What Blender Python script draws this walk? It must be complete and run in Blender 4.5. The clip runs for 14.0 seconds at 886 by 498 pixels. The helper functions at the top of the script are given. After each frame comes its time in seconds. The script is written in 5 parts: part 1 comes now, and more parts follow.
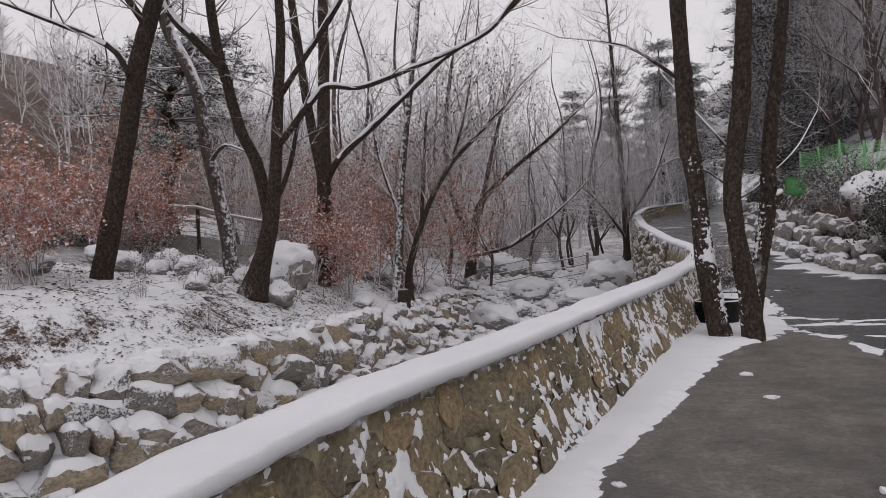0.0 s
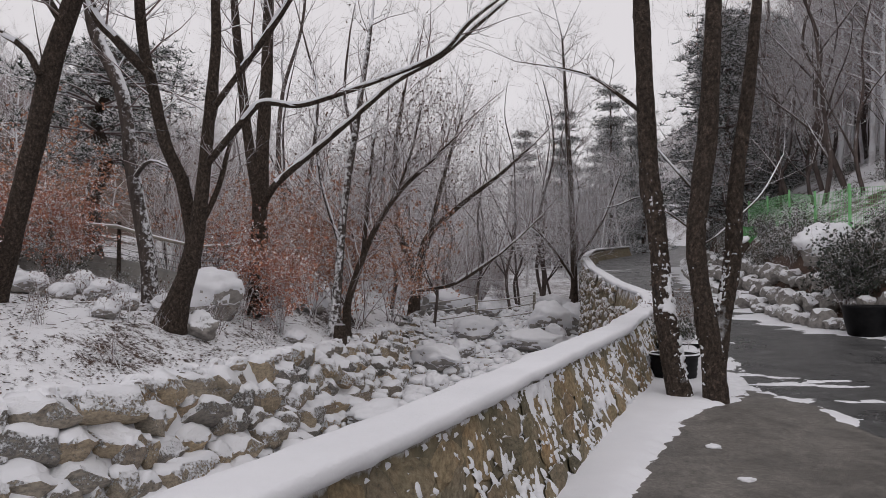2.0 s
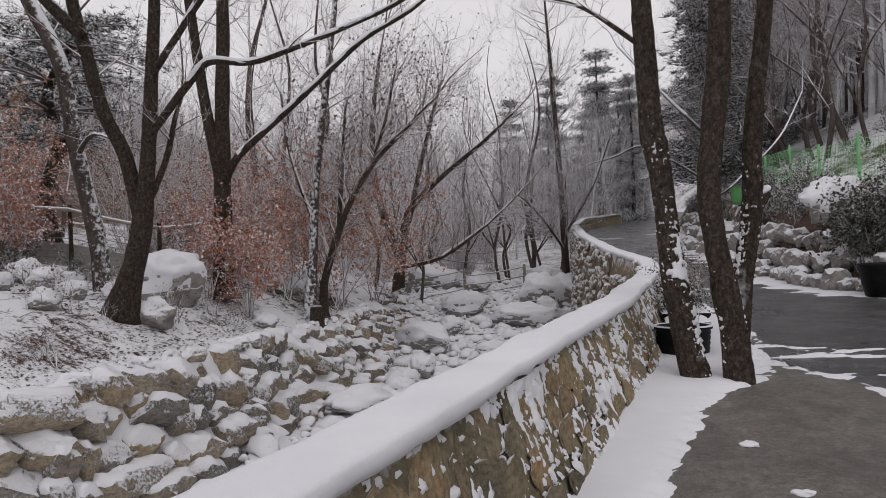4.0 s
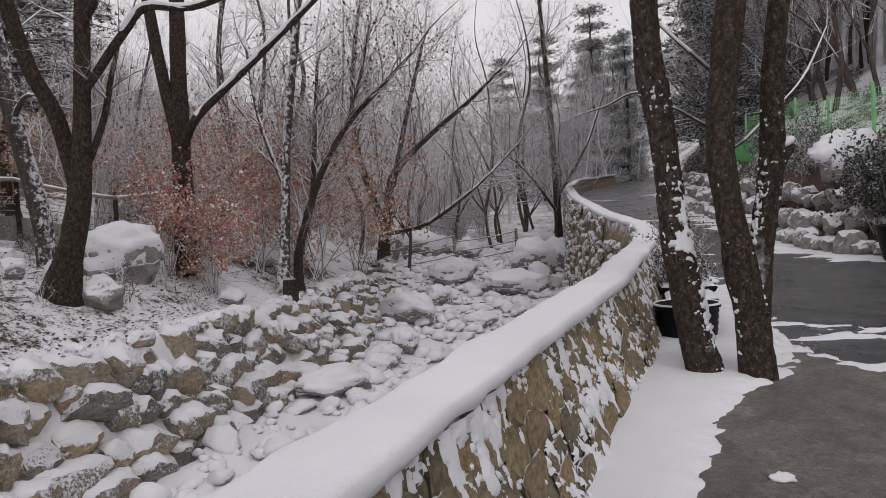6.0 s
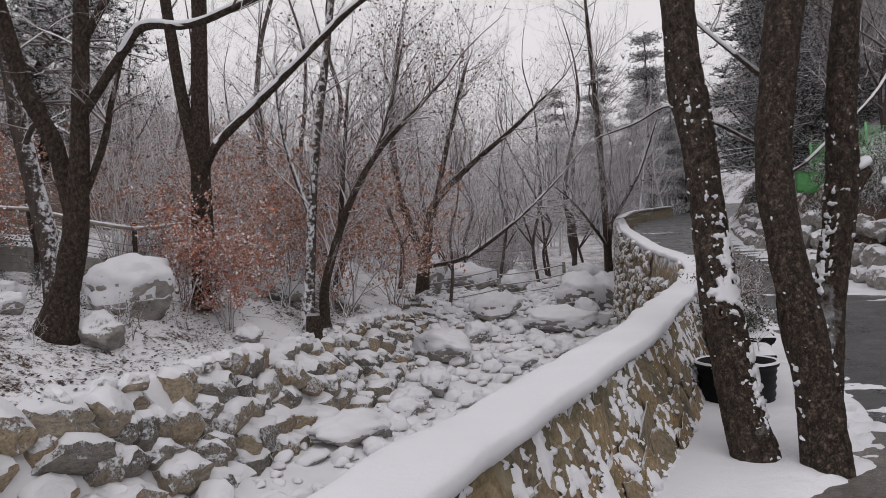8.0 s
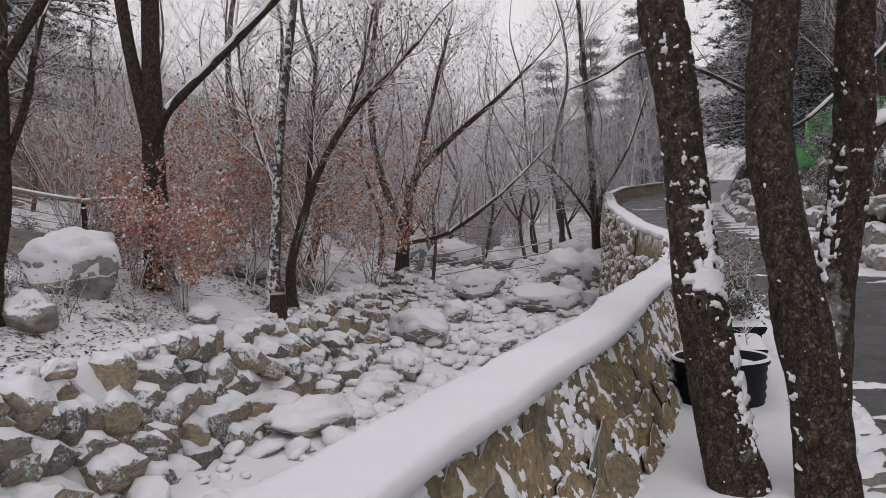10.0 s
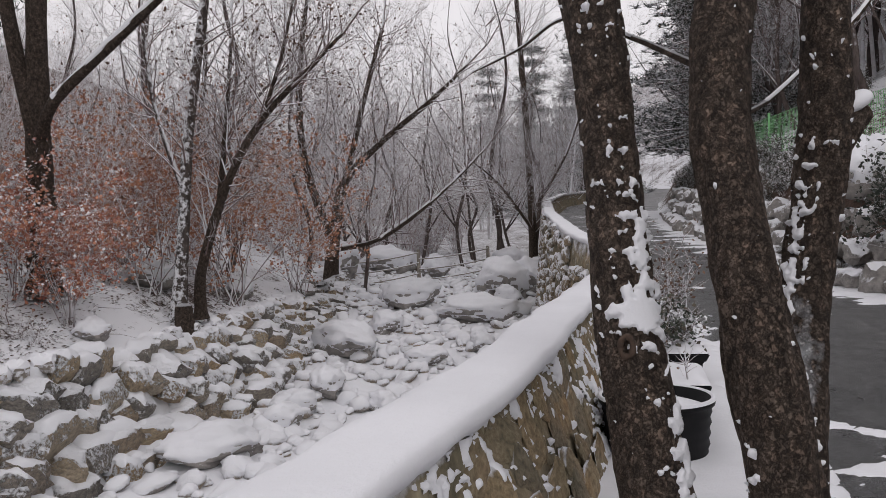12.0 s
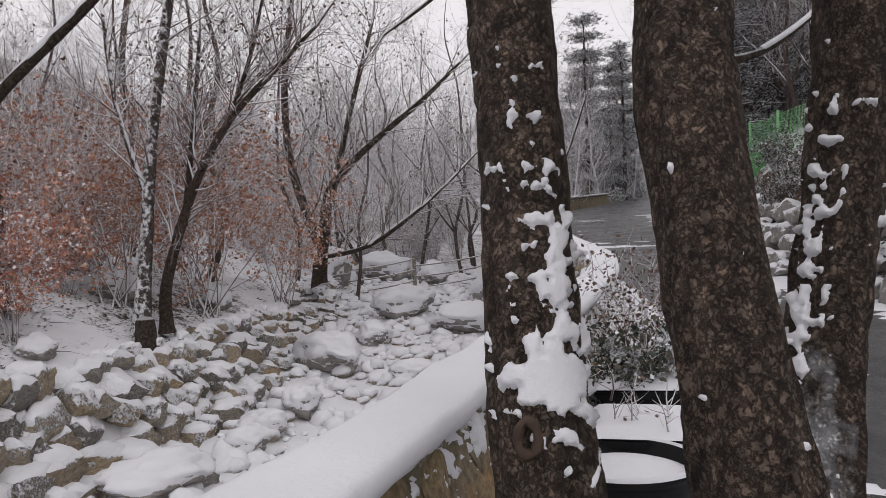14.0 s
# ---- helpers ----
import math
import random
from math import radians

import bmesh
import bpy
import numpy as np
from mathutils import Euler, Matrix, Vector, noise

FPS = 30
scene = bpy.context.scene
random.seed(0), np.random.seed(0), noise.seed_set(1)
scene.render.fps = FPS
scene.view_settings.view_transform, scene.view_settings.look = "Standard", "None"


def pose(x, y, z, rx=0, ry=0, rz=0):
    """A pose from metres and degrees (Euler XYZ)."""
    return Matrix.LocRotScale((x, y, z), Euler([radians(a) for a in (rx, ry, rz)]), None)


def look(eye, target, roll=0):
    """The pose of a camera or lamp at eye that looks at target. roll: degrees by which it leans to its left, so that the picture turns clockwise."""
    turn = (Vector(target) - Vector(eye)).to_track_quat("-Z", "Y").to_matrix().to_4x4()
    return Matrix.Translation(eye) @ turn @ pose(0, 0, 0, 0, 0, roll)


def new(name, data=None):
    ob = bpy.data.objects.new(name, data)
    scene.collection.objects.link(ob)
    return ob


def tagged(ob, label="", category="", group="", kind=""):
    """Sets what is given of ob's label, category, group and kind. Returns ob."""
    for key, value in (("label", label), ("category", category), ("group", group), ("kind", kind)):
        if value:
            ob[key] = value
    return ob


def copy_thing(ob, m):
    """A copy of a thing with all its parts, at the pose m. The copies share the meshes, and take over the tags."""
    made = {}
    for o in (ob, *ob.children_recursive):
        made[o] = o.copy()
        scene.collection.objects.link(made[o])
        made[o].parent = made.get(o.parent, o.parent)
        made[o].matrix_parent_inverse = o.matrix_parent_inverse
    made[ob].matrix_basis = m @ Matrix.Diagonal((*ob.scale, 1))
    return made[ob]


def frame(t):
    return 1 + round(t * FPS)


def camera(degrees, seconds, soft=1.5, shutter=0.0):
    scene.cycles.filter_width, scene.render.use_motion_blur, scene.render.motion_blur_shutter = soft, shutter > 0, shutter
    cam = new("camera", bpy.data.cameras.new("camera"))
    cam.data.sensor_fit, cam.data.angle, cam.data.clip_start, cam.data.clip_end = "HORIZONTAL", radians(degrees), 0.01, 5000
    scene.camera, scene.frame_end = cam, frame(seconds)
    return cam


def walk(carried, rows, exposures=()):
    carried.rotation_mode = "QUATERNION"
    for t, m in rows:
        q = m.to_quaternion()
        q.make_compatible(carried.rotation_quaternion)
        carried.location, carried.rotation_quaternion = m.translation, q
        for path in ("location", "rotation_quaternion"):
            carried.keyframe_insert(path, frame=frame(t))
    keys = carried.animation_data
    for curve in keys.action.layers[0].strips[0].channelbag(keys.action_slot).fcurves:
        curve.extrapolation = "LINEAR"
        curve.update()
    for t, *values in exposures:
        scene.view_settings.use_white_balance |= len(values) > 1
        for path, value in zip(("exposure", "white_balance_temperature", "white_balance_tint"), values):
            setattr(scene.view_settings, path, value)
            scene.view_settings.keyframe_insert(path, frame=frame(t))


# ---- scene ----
cam = camera(61.9, 14.0, soft=0.85)
METRES, EYE, TILT, LEAN, TURN = 8.0, 1.5, 0.0, 2.5, 0.0
ROWS = [
    (0.0, 0.0, 0.0, 0.0, -0.0, 0.0, 0.0),
    (0.5, 0.0099, 0.0353, 0.0019, -2.26, 0.05, -2.52),
    (1.0, 0.0084, 0.0655, 0.0059, -3.8, 2.88, -3.33),
    (1.5, 0.0146, 0.0982, 0.0049, -4.1, 2.75, -2.43),
    (2.0, 0.0199, 0.1257, 0.0067, -4.06, 2.69, -2.44),
    (2.5, 0.0201, 0.1633, 0.0066, -4.23, 2.45, -2.44),
    (3.0, 0.0274, 0.1945, 0.0068, -4.23, 2.38, -2.25),
    (3.5, 0.0403, 0.2411, 0.0004, -4.47, 2.09, -2.22),
    (4.0, 0.0579, 0.2859, 0.0008, -4.76, 0.86, -0.23),
    (6.5, 0.1292, 0.4662, 0.0126, -4.84, -2.06, 0.97),
    (7.0, 0.1518, 0.4958, 0.0148, -3.9, 0.4, 0.87),
    (7.5, 0.1693, 0.5293, 0.013, -3.37, 0.45, 0.4),
    (8.0, 0.181, 0.565, 0.0169, -0.77, 0.49, 0.32),
    (10.5, 0.2434, 0.7081, 0.0166, -1.75, -1.83, -0.23),
    (11.0, 0.2531, 0.7391, 0.0197, -3.84, -1.97, -0.09),
    (11.5, 0.2719, 0.77, 0.0207, -5.49, -1.76, -0.13),
    (12.0, 0.2826, 0.7997, 0.0201, -5.66, -0.92, -0.42),
    (12.5, 0.295, 0.8301, 0.0227, -3.95, 0.1, -0.73),
    (13.0, 0.3157, 0.8599, 0.0246, -3.46, -0.43, -1.21),
    (13.5, 0.3318, 0.8932, 0.0255, -3.76, -0.57, -1.41),
    (14.0, 0.354, 0.9189, 0.0242, -4.94, -0.55, -0.09),
]
walk(cam, [(t, pose(0, 0, EYE, TILT, LEAN, TURN) @ pose(METRES * x, METRES * y, METRES * z, 90 + pitch, roll, yaw)) for t, x, y, z, yaw, pitch, roll in ROWS],
     exposures=[(0, -0.1), (6.5, -0.01), (11, 0.08), (14, 0.16)])

# ---------------------------------------------------------------- light
world = bpy.data.worlds.new("overcast")
scene.world = world
world.use_nodes = True
wn = world.node_tree
sky = wn.nodes.new("ShaderNodeTexSky")
sky.sky_type, sky.sun_disc = "NISHITA", False
sky.sun_elevation, sky.sun_rotation = radians(48), radians(200)
cloud = wn.nodes.new("ShaderNodeMixRGB")
cloud.inputs["Fac"].default_value = 0.9
cloud.inputs["Color2"].default_value = (8.38, 7.94, 8.08, 1)
wn.links.new(sky.outputs[0], cloud.inputs["Color1"])
back = wn.nodes["Background"]
back.inputs["Strength"].default_value = 0.1
wn.links.new(cloud.outputs[0], back.inputs["Color"])
sun = new("sun", bpy.data.lights.new("sun", "SUN"))
sun.data.energy, sun.data.angle, sun.data.color = 0.55, radians(60), (1.0, 0.965, 0.94)
sun.matrix_world = look((0, 0, 0), (-0.23, 0.63, -0.74))


# ---------------------------------------------------------------- materials
def nodes_of(name):
    m = bpy.data.materials.new(name)
    m.use_nodes = True
    return m, m.node_tree, m.node_tree.nodes["Principled BSDF"]


def noise_node(nt, scale, detail=4.0, rough=0.6, space="Object"):
    tc = nt.nodes.new("ShaderNodeTexCoord")
    n = nt.nodes.new("ShaderNodeTexNoise")
    n.inputs["Scale"].default_value, n.inputs["Detail"].default_value, n.inputs["Roughness"].default_value = scale, detail, rough
    if space == "World":
        geo = nt.nodes.new("ShaderNodeNewGeometry")
        nt.links.new(geo.outputs["Position"], n.inputs["Vector"])
    else:
        nt.links.new(tc.outputs["Object"], n.inputs["Vector"])
    return n


def ramp_node(nt, source, stops):
    r = nt.nodes.new("ShaderNodeValToRGB")
    e = r.color_ramp.elements
    e[0].position, e[0].color = stops[0][0], (*stops[0][1], 1)
    e[1].position, e[1].color = stops[-1][0], (*stops[-1][1], 1)
    for p, c in stops[1:-1]:
        e.new(p).color = (*c, 1)
    nt.links.new(source, r.inputs["Fac"])
    return r


def math_node(nt, op, a, b, clamp=False):
    m = nt.nodes.new("ShaderNodeMath")
    m.operation, m.use_clamp = op, clamp
    for i, v in enumerate((a, b)):
        if isinstance(v, (int, float)):
            m.inputs[i].default_value = v
        else:
            nt.links.new(v, m.inputs[i])
    return m.outputs[0]


def mix_node(nt, fac, a, b, blend="MIX"):
    m = nt.nodes.new("ShaderNodeMixRGB")
    m.blend_type = blend
    for key, v in (("Fac", fac), ("Color1", a), ("Color2", b)):
        if isinstance(v, (int, float)):
            m.inputs[key].default_value = v
        elif isinstance(v, tuple):
            m.inputs[key].default_value = (*v, 1)
        else:
            nt.links.new(v, m.inputs[key])
    return m.outputs[0]


def bump_node(nt, bsdf, height, strength, distance):
    b = nt.nodes.new("ShaderNodeBump")
    b.inputs["Strength"].default_value, b.inputs["Distance"].default_value = strength, distance
    nt.links.new(height, b.inputs["Height"])
    nt.links.new(b.outputs[0], bsdf.inputs["Normal"])


SNOW = (0.75, 0.758, 0.79)


def snow_material():
    m, nt, bs = nodes_of("snow")
    big, fine = noise_node(nt, 1.3, 5, 0.6, "World"), noise_node(nt, 40, 4, 0.7, "World")
    col = ramp_node(nt, big.outputs["Fac"], [(0.3, (0.695, 0.705, 0.74)), (0.7, (0.76, 0.768, 0.805))])
    nt.links.new(col.outputs[0], bs.inputs["Base Color"])
    bs.inputs["Roughness"].default_value = 0.75
    bs.inputs["Specular IOR Level"].default_value = 0.25
    bump_node(nt, bs, math_node(nt, "ADD", big.outputs["Fac"], math_node(nt, "MULTIPLY", fine.outputs["Fac"], 0.25)), 0.5, 0.05)
    return m


def dusted(name, stops, scale, low, high, patch=6.0, amount=0.35, rough=0.85, bump=0.4, depth=0.02, by_object=0.0, tints=None, stretch=None, island=False, plates=0.0, stain=None):
    """A rough surface whose upward faces carry settled snow; low and high bound the upward slope at which snow holds."""
    m, nt, bs = nodes_of(name)
    n = noise_node(nt, scale, 6, 0.65)
    if stretch:
        mp = nt.nodes.new("ShaderNodeMapping")
        mp.inputs["Scale"].default_value = stretch
        src = n.inputs["Vector"].links[0].from_socket
        nt.links.new(src, mp.inputs["Vector"])
        nt.links.new(mp.outputs[0], n.inputs["Vector"])
    col = ramp_node(nt, n.outputs["Fac"], stops).outputs[0]
    crack = None
    if plates:
        warp = noise_node(nt, plates * 0.45, 5, 0.75)
        src2 = warp.inputs["Vector"].links[0].from_socket
        mp2 = nt.nodes.new("ShaderNodeMapping")
        mp2.inputs["Scale"].default_value = (1, 1, 0.62)
        nt.links.new(mix_node(nt, 0.1, src2, warp.outputs["Color"], "ADD"), mp2.inputs["Vector"])
        cell, rim = nt.nodes.new("ShaderNodeTexVoronoi"), nt.nodes.new("ShaderNodeTexVoronoi")
        rim.feature = "DISTANCE_TO_EDGE"
        for vn in (cell, rim):
            vn.inputs["Scale"].default_value = plates
            nt.links.new(mp2.outputs[0], vn.inputs["Vector"])
        sepc = nt.nodes.new("ShaderNodeSeparateXYZ")
        nt.links.new(cell.outputs["Color"], sepc.inputs[0])
        shade = ramp_node(nt, sepc.outputs[0], [(0.0, (0.6, 0.58, 0.57)), (0.6, (0.95, 0.93, 0.91)), (1.0, (1.4, 1.28, 1.2))]).outputs[0]
        col = mix_node(nt, 0.8, col, shade, "MULTIPLY")
        crack = ramp_node(nt, rim.outputs["Distance"], [(0.0, (0.22, 0.2, 0.19)), (0.17, (1, 1, 1))]).outputs[0]
        col = mix_node(nt, 0.6, col, crack, "MULTIPLY")
        crack = math_node(nt, "ADD", crack, math_node(nt, "MULTIPLY", sepc.outputs[1], 0.9))
    if tints:
        if island:
            inf = nt.nodes.new("ShaderNodeNewGeometry").outputs["Random Per Island"]
        else:
            inf = nt.nodes.new("ShaderNodeObjectInfo").outputs["Random"]
        tint = ramp_node(nt, inf, tints)
        col = mix_node(nt, by_object, col, tint.outputs[0], "MULTIPLY")
    if stain:
        col = mix_node(nt, 1.0, col, ramp_node(nt, noise_node(nt, 2.6, 4, 0.6, "World").outputs["Fac"], stain).outputs[0], "MULTIPLY")
    geo = nt.nodes.new("ShaderNodeNewGeometry")
    sep = nt.nodes.new("ShaderNodeSeparateXYZ")
    nt.links.new(geo.outputs["Normal"], sep.inputs[0])
    pn = noise_node(nt, patch, 5, 0.7, "World")
    lift = math_node(nt, "ADD", sep.outputs["Z"], math_node(nt, "MULTIPLY", math_node(nt, "SUBTRACT", pn.outputs["Fac"], 0.5), amount * 2))
    mr = nt.nodes.new("ShaderNodeMapRange")
    mr.inputs["From Min"].default_value, mr.inputs["From Max"].default_value = low, high
    nt.links.new(lift, mr.inputs["Value"])
    out = mix_node(nt, mr.outputs[0], col, SNOW)
    nt.links.new(out, bs.inputs["Base Color"])
    bs.inputs["Roughness"].default_value = rough
    bs.inputs["Specular IOR Level"].default_value = 0.25
    relief = math_node(nt, "ADD", n.outputs["Fac"], mr.outputs[0])
    if crack:
        relief = math_node(nt, "ADD", relief, crack)
    bump_node(nt, bs, relief, bump, depth)
    return m


def plain(name, a, b, scale=8.0, rough=0.6, bump=0.2, depth=0.005, metal=0.0):
    m, nt, bs = nodes_of(name)
    n = noise_node(nt, scale, 5, 0.6)
    nt.links.new(ramp_node(nt, n.outputs["Fac"], [(0.3, a), (0.7, b)]).outputs[0], bs.inputs["Base Color"])
    bs.inputs["Roughness"].default_value, bs.inputs["Metallic"].default_value = rough, metal
    bump_node(nt, bs, n.outputs["Fac"], bump, depth)
    return m


def leaf_material(name, stops, snow=0.25):
    """Leaves, each its own shade, some of them carrying snow."""
    m, nt, bs = nodes_of(name)
    geo = nt.nodes.new("ShaderNodeNewGeometry")
    col = ramp_node(nt, geo.outputs["Random Per Island"], stops).outputs[0]
    n = noise_node(nt, 9, 3, 0.6, "World")
    fac = ramp_node(nt, n.outputs["Fac"], [(0.62 - snow * 0.4, (0, 0, 0)), (0.68 - snow * 0.4, (1, 1, 1))]).outputs[0]
    nt.links.new(mix_node(nt, fac, col, SNOW), bs.inputs["Base Color"])
    bs.inputs["Roughness"].default_value = 0.75
    return m


def asphalt_material(name, dark, light, wet):
    m, nt, bs = nodes_of(name)
    grain, big, streak = noise_node(nt, 90, 3, 0.7), noise_node(nt, 0.9, 5, 0.65), noise_node(nt, 5, 5, 0.7)
    base = ramp_node(nt, big.outputs["Fac"], [(0.3, dark), (0.7, light)]).outputs[0]
    base = mix_node(nt, 0.45, base, ramp_node(nt, grain.outputs["Fac"], [(0.32, (0.2, 0.2, 0.2)), (0.7, (1.9, 1.9, 1.9))]).outputs[0], "MULTIPLY")
    base = mix_node(nt, 0.8, base, ramp_node(nt, streak.outputs["Fac"], [(0.3, (0.5, 0.5, 0.5)), (0.7, (1.45, 1.45, 1.45))]).outputs[0], "MULTIPLY")
    grit = noise_node(nt, 28, 4, 0.75)
    base = mix_node(nt, 0.6, base, ramp_node(nt, grit.outputs["Fac"], [(0.35, (0.45, 0.45, 0.45)), (0.68, (1.6, 1.6, 1.6))]).outputs[0], "MULTIPLY")
    nt.links.new(base, bs.inputs["Base Color"])
    r = ramp_node(nt, big.outputs["Fac"], [(0.35, (wet, wet, wet)), (0.65, (wet + 0.3, wet + 0.3, wet + 0.3))])
    nt.links.new(r.outputs[0], bs.inputs["Roughness"])
    bump_node(nt, bs, math_node(nt, "ADD", grain.outputs["Fac"], grit.outputs["Fac"]), 0.6, 0.012)
    return m


def litter_snow(name, low, high):
    """Thin snow on a wooded bank: earth, leaf litter and dead grass showing through."""
    m, nt, bs = nodes_of(name)
    big, mid, fine = noise_node(nt, 0.35, 4, 0.6), noise_node(nt, 3.2, 6, 0.75), noise_node(nt, 16, 5, 0.8)
    earth = ramp_node(nt, fine.outputs["Fac"], [(0.3, (0.035, 0.026, 0.022)), (0.55, (0.10, 0.065, 0.05)), (0.75, (0.2, 0.13, 0.09))]).outputs[0]
    geo = nt.nodes.new("ShaderNodeNewGeometry")
    sep = nt.nodes.new("ShaderNodeSeparateXYZ")
    nt.links.new(geo.outputs["Normal"], sep.inputs[0])
    s = math_node(nt, "ADD", math_node(nt, "MULTIPLY", big.outputs["Fac"], 0.45), math_node(nt, "MULTIPLY", mid.outputs["Fac"], 0.6))
    s = math_node(nt, "ADD", s, math_node(nt, "MULTIPLY", fine.outputs["Fac"], 0.55))
    s = math_node(nt, "ADD", s, math_node(nt, "MULTIPLY", math_node(nt, "SUBTRACT", sep.outputs["Z"], 1.0), 0.45))
    mask = ramp_node(nt, s, [(low, (0, 0, 0)), (high, (1, 1, 1))]).outputs[0]
    nt.links.new(mix_node(nt, mask, earth, SNOW), bs.inputs["Base Color"])
    bs.inputs["Roughness"].default_value = 0.85
    bs.inputs["Specular IOR Level"].default_value = 0.2
    bump_node(nt, bs, math_node(nt, "ADD", mask, fine.outputs["Fac"]), 0.5, 0.03)
    return m


M_SNOW = snow_material()
M_BANK = litter_snow("bank_snow", 0.64, 0.73)
M_FLOOR = litter_snow("woodland_floor", 0.62, 0.86)
STONE_TINTS = [(0.0, (0.5, 0.5, 0.52)), (0.25, (0.76, 0.76, 0.78)), (0.45, (1.12, 1.04, 0.92)), (0.65, (1.25, 1.07, 0.82)), (0.82, (0.66, 0.66, 0.69)), (1.0, (1.22, 0.96, 0.66))]
WALL_STAIN = [(0.3, (0.6, 0.65, 0.62)), (0.45, (0.88, 0.92, 0.9)), (0.56, (1.0, 0.99, 0.96)), (0.7, (1.25, 1.06, 0.86))]
M_STONE = dusted("field_stone", [(0.3, (0.16, 0.15, 0.142)), (0.5, (0.33, 0.305, 0.27)), (0.72, (0.47, 0.43, 0.36))], 13, 0.1, 0.36, 26, 1.15, 0.9, 1.0, 0.04, 0.9, STONE_TINTS)
M_STONE_FAR = dusted("field_stone_loose", [(0.3, (0.2, 0.185, 0.172)), (0.55, (0.36, 0.33, 0.295)), (0.75, (0.5, 0.455, 0.39))], 6, -0.45, -0.1, 14, 0.8, 0.85, 0.6, 0.03, 0.55, STONE_TINTS, island=True)
M_BED_ROCK = dusted("stream_rock", [(0.3, (0.2, 0.185, 0.172)), (0.55, (0.36, 0.33, 0.295)), (0.75, (0.5, 0.455, 0.39))], 8, -0.5, -0.15, 16, 0.7, 0.85, 0.8, 0.03, 0.6, STONE_TINTS)
M_GREY_ROCK = dusted("grey_rock", [(0.3, (0.16, 0.15, 0.145)), (0.6, (0.33, 0.31, 0.29)), (0.8, (0.43, 0.4, 0.37))], 6, 0.22, 0.45, 18, 0.7, 0.9, 0.7, 0.03)
M_WALL_STONE = dusted("wall_stone", [(0.28, (0.1, 0.088, 0.068)), (0.5, (0.25, 0.205, 0.145)), (0.75, (0.39, 0.335, 0.245))], 8, 0.62, 0.85, 7, 0.4, 0.9, 0.8, 0.03, 0.6, STONE_TINTS, stain=WALL_STAIN)
M_WALL_FAR = dusted("snow_spattered_stone", [(0.28, (0.12, 0.106, 0.085)), (0.5, (0.26, 0.225, 0.175)), (0.75, (0.4, 0.35, 0.28))], 8, 0.0, 0.3, 13, 1.3, 0.9, 0.8, 0.03, 0.6, STONE_TINTS, island=True)
M_MORTAR = dusted("wall_mortar", [(0.25, (0.075, 0.066, 0.048)), (0.5, (0.2, 0.165, 0.115)), (0.72, (0.36, 0.305, 0.215))], 7, 0.55, 0.8, 6, 0.5, 0.95, 0.7, 0.03, stain=WALL_STAIN)
M_BARK = dusted("bark", [(0.3, (0.05, 0.04, 0.034)), (0.5, (0.115, 0.09, 0.074)), (0.7, (0.23, 0.182, 0.148))], 24, 0.5, 0.7, 9, 0.3, 0.95, 1.0, 0.03, stretch=(1, 1, 0.7), plates=52)
M_WOODBARK = dusted("wood_bark", [(0.3, (0.045, 0.035, 0.032)), (0.7, (0.125, 0.1, 0.092))], 9, 0.4, 0.7, 5, 0.3, 0.95, 0.6, 0.02, stretch=(1, 1, 0.3))
# far woods: distance haze painted in as a paler bark colour, plus settled snow
M_FARTWIG = dusted("hazed_twig_bark", [(0.3, (0.27, 0.22, 0.222)), (0.7, (0.44, 0.37, 0.372))], 2, -0.4, 0.1, 2, 0.5, 0.95, 0.0, 0.01)
M_BRUSH = dusted("brush_bark", [(0.3, (0.28, 0.2, 0.188)), (0.7, (0.45, 0.335, 0.32))], 5, -0.35, 0.05, 3, 0.5, 0.95, 0.0, 0.01)
M_TWIG = dusted("twig_bark", [(0.3, (0.13, 0.095, 0.09)), (0.7, (0.27, 0.2, 0.19))], 6, -0.2, 0.15, 3, 0.45, 0.95, 0.0, 0.01)
M_BARK_SNOWY = dusted("snow_plastered_bark", [(0.3, (0.03, 0.024, 0.022)), (0.7, (0.11, 0.09, 0.08))], 14, 0.06, 0.19, 11, 0.62, 0.95, 0.8, 0.02, stretch=(1, 1, 0.3))
M_ROAD = asphalt_material("road_asphalt", (0.04, 0.041, 0.043), (0.085, 0.085, 0.086), 0.22)
M_APRON = asphalt_material("apron_asphalt", (0.07, 0.064, 0.057), (0.165, 0.152, 0.138), 0.36)
M_PLASTIC = plain("black_plastic", (0.006, 0.006, 0.007), (0.014, 0.014, 0.015), 10, 0.55, 0.1)
M_PLASTIC.node_tree.nodes["Principled BSDF"].inputs["Specular IOR Level"].default_value = 0.15
M_RUSSET = leaf_material("russet_leaves", [(0.0, (0.24, 0.08, 0.055)), (0.5, (0.42, 0.17, 0.115)), (1.0, (0.54, 0.28, 0.17))], 0.24)
M_OCHRE = leaf_material("ochre_leaves", [(0.0, (0.25, 0.1, 0.06)), (0.5, (0.4, 0.18, 0.1)), (1.0, (0.5, 0.27, 0.17))], 0.2)
M_BROWN = leaf_material("dry_leaves", [(0.0, (0.06, 0.035, 0.025)), (1.0, (0.17, 0.1, 0.065))], 0.12)
M_EVERGREEN = leaf_material("evergreen_leaves", [(0.0, (0.025, 0.04, 0.028)), (0.6, (0.055, 0.06, 0.042)), (1.0, (0.1, 0.075, 0.055))], 0.22)
M_NEEDLE = leaf_material("pine_needles", [(0.0, (0.018, 0.026, 0.02)), (1.0, (0.05, 0.06, 0.045))], 0.31)
M_CEDAR = leaf_material("cedar_sprays", [(0.0, (0.016, 0.024, 0.018)), (1.0, (0.05, 0.055, 0.04))], 0.05)
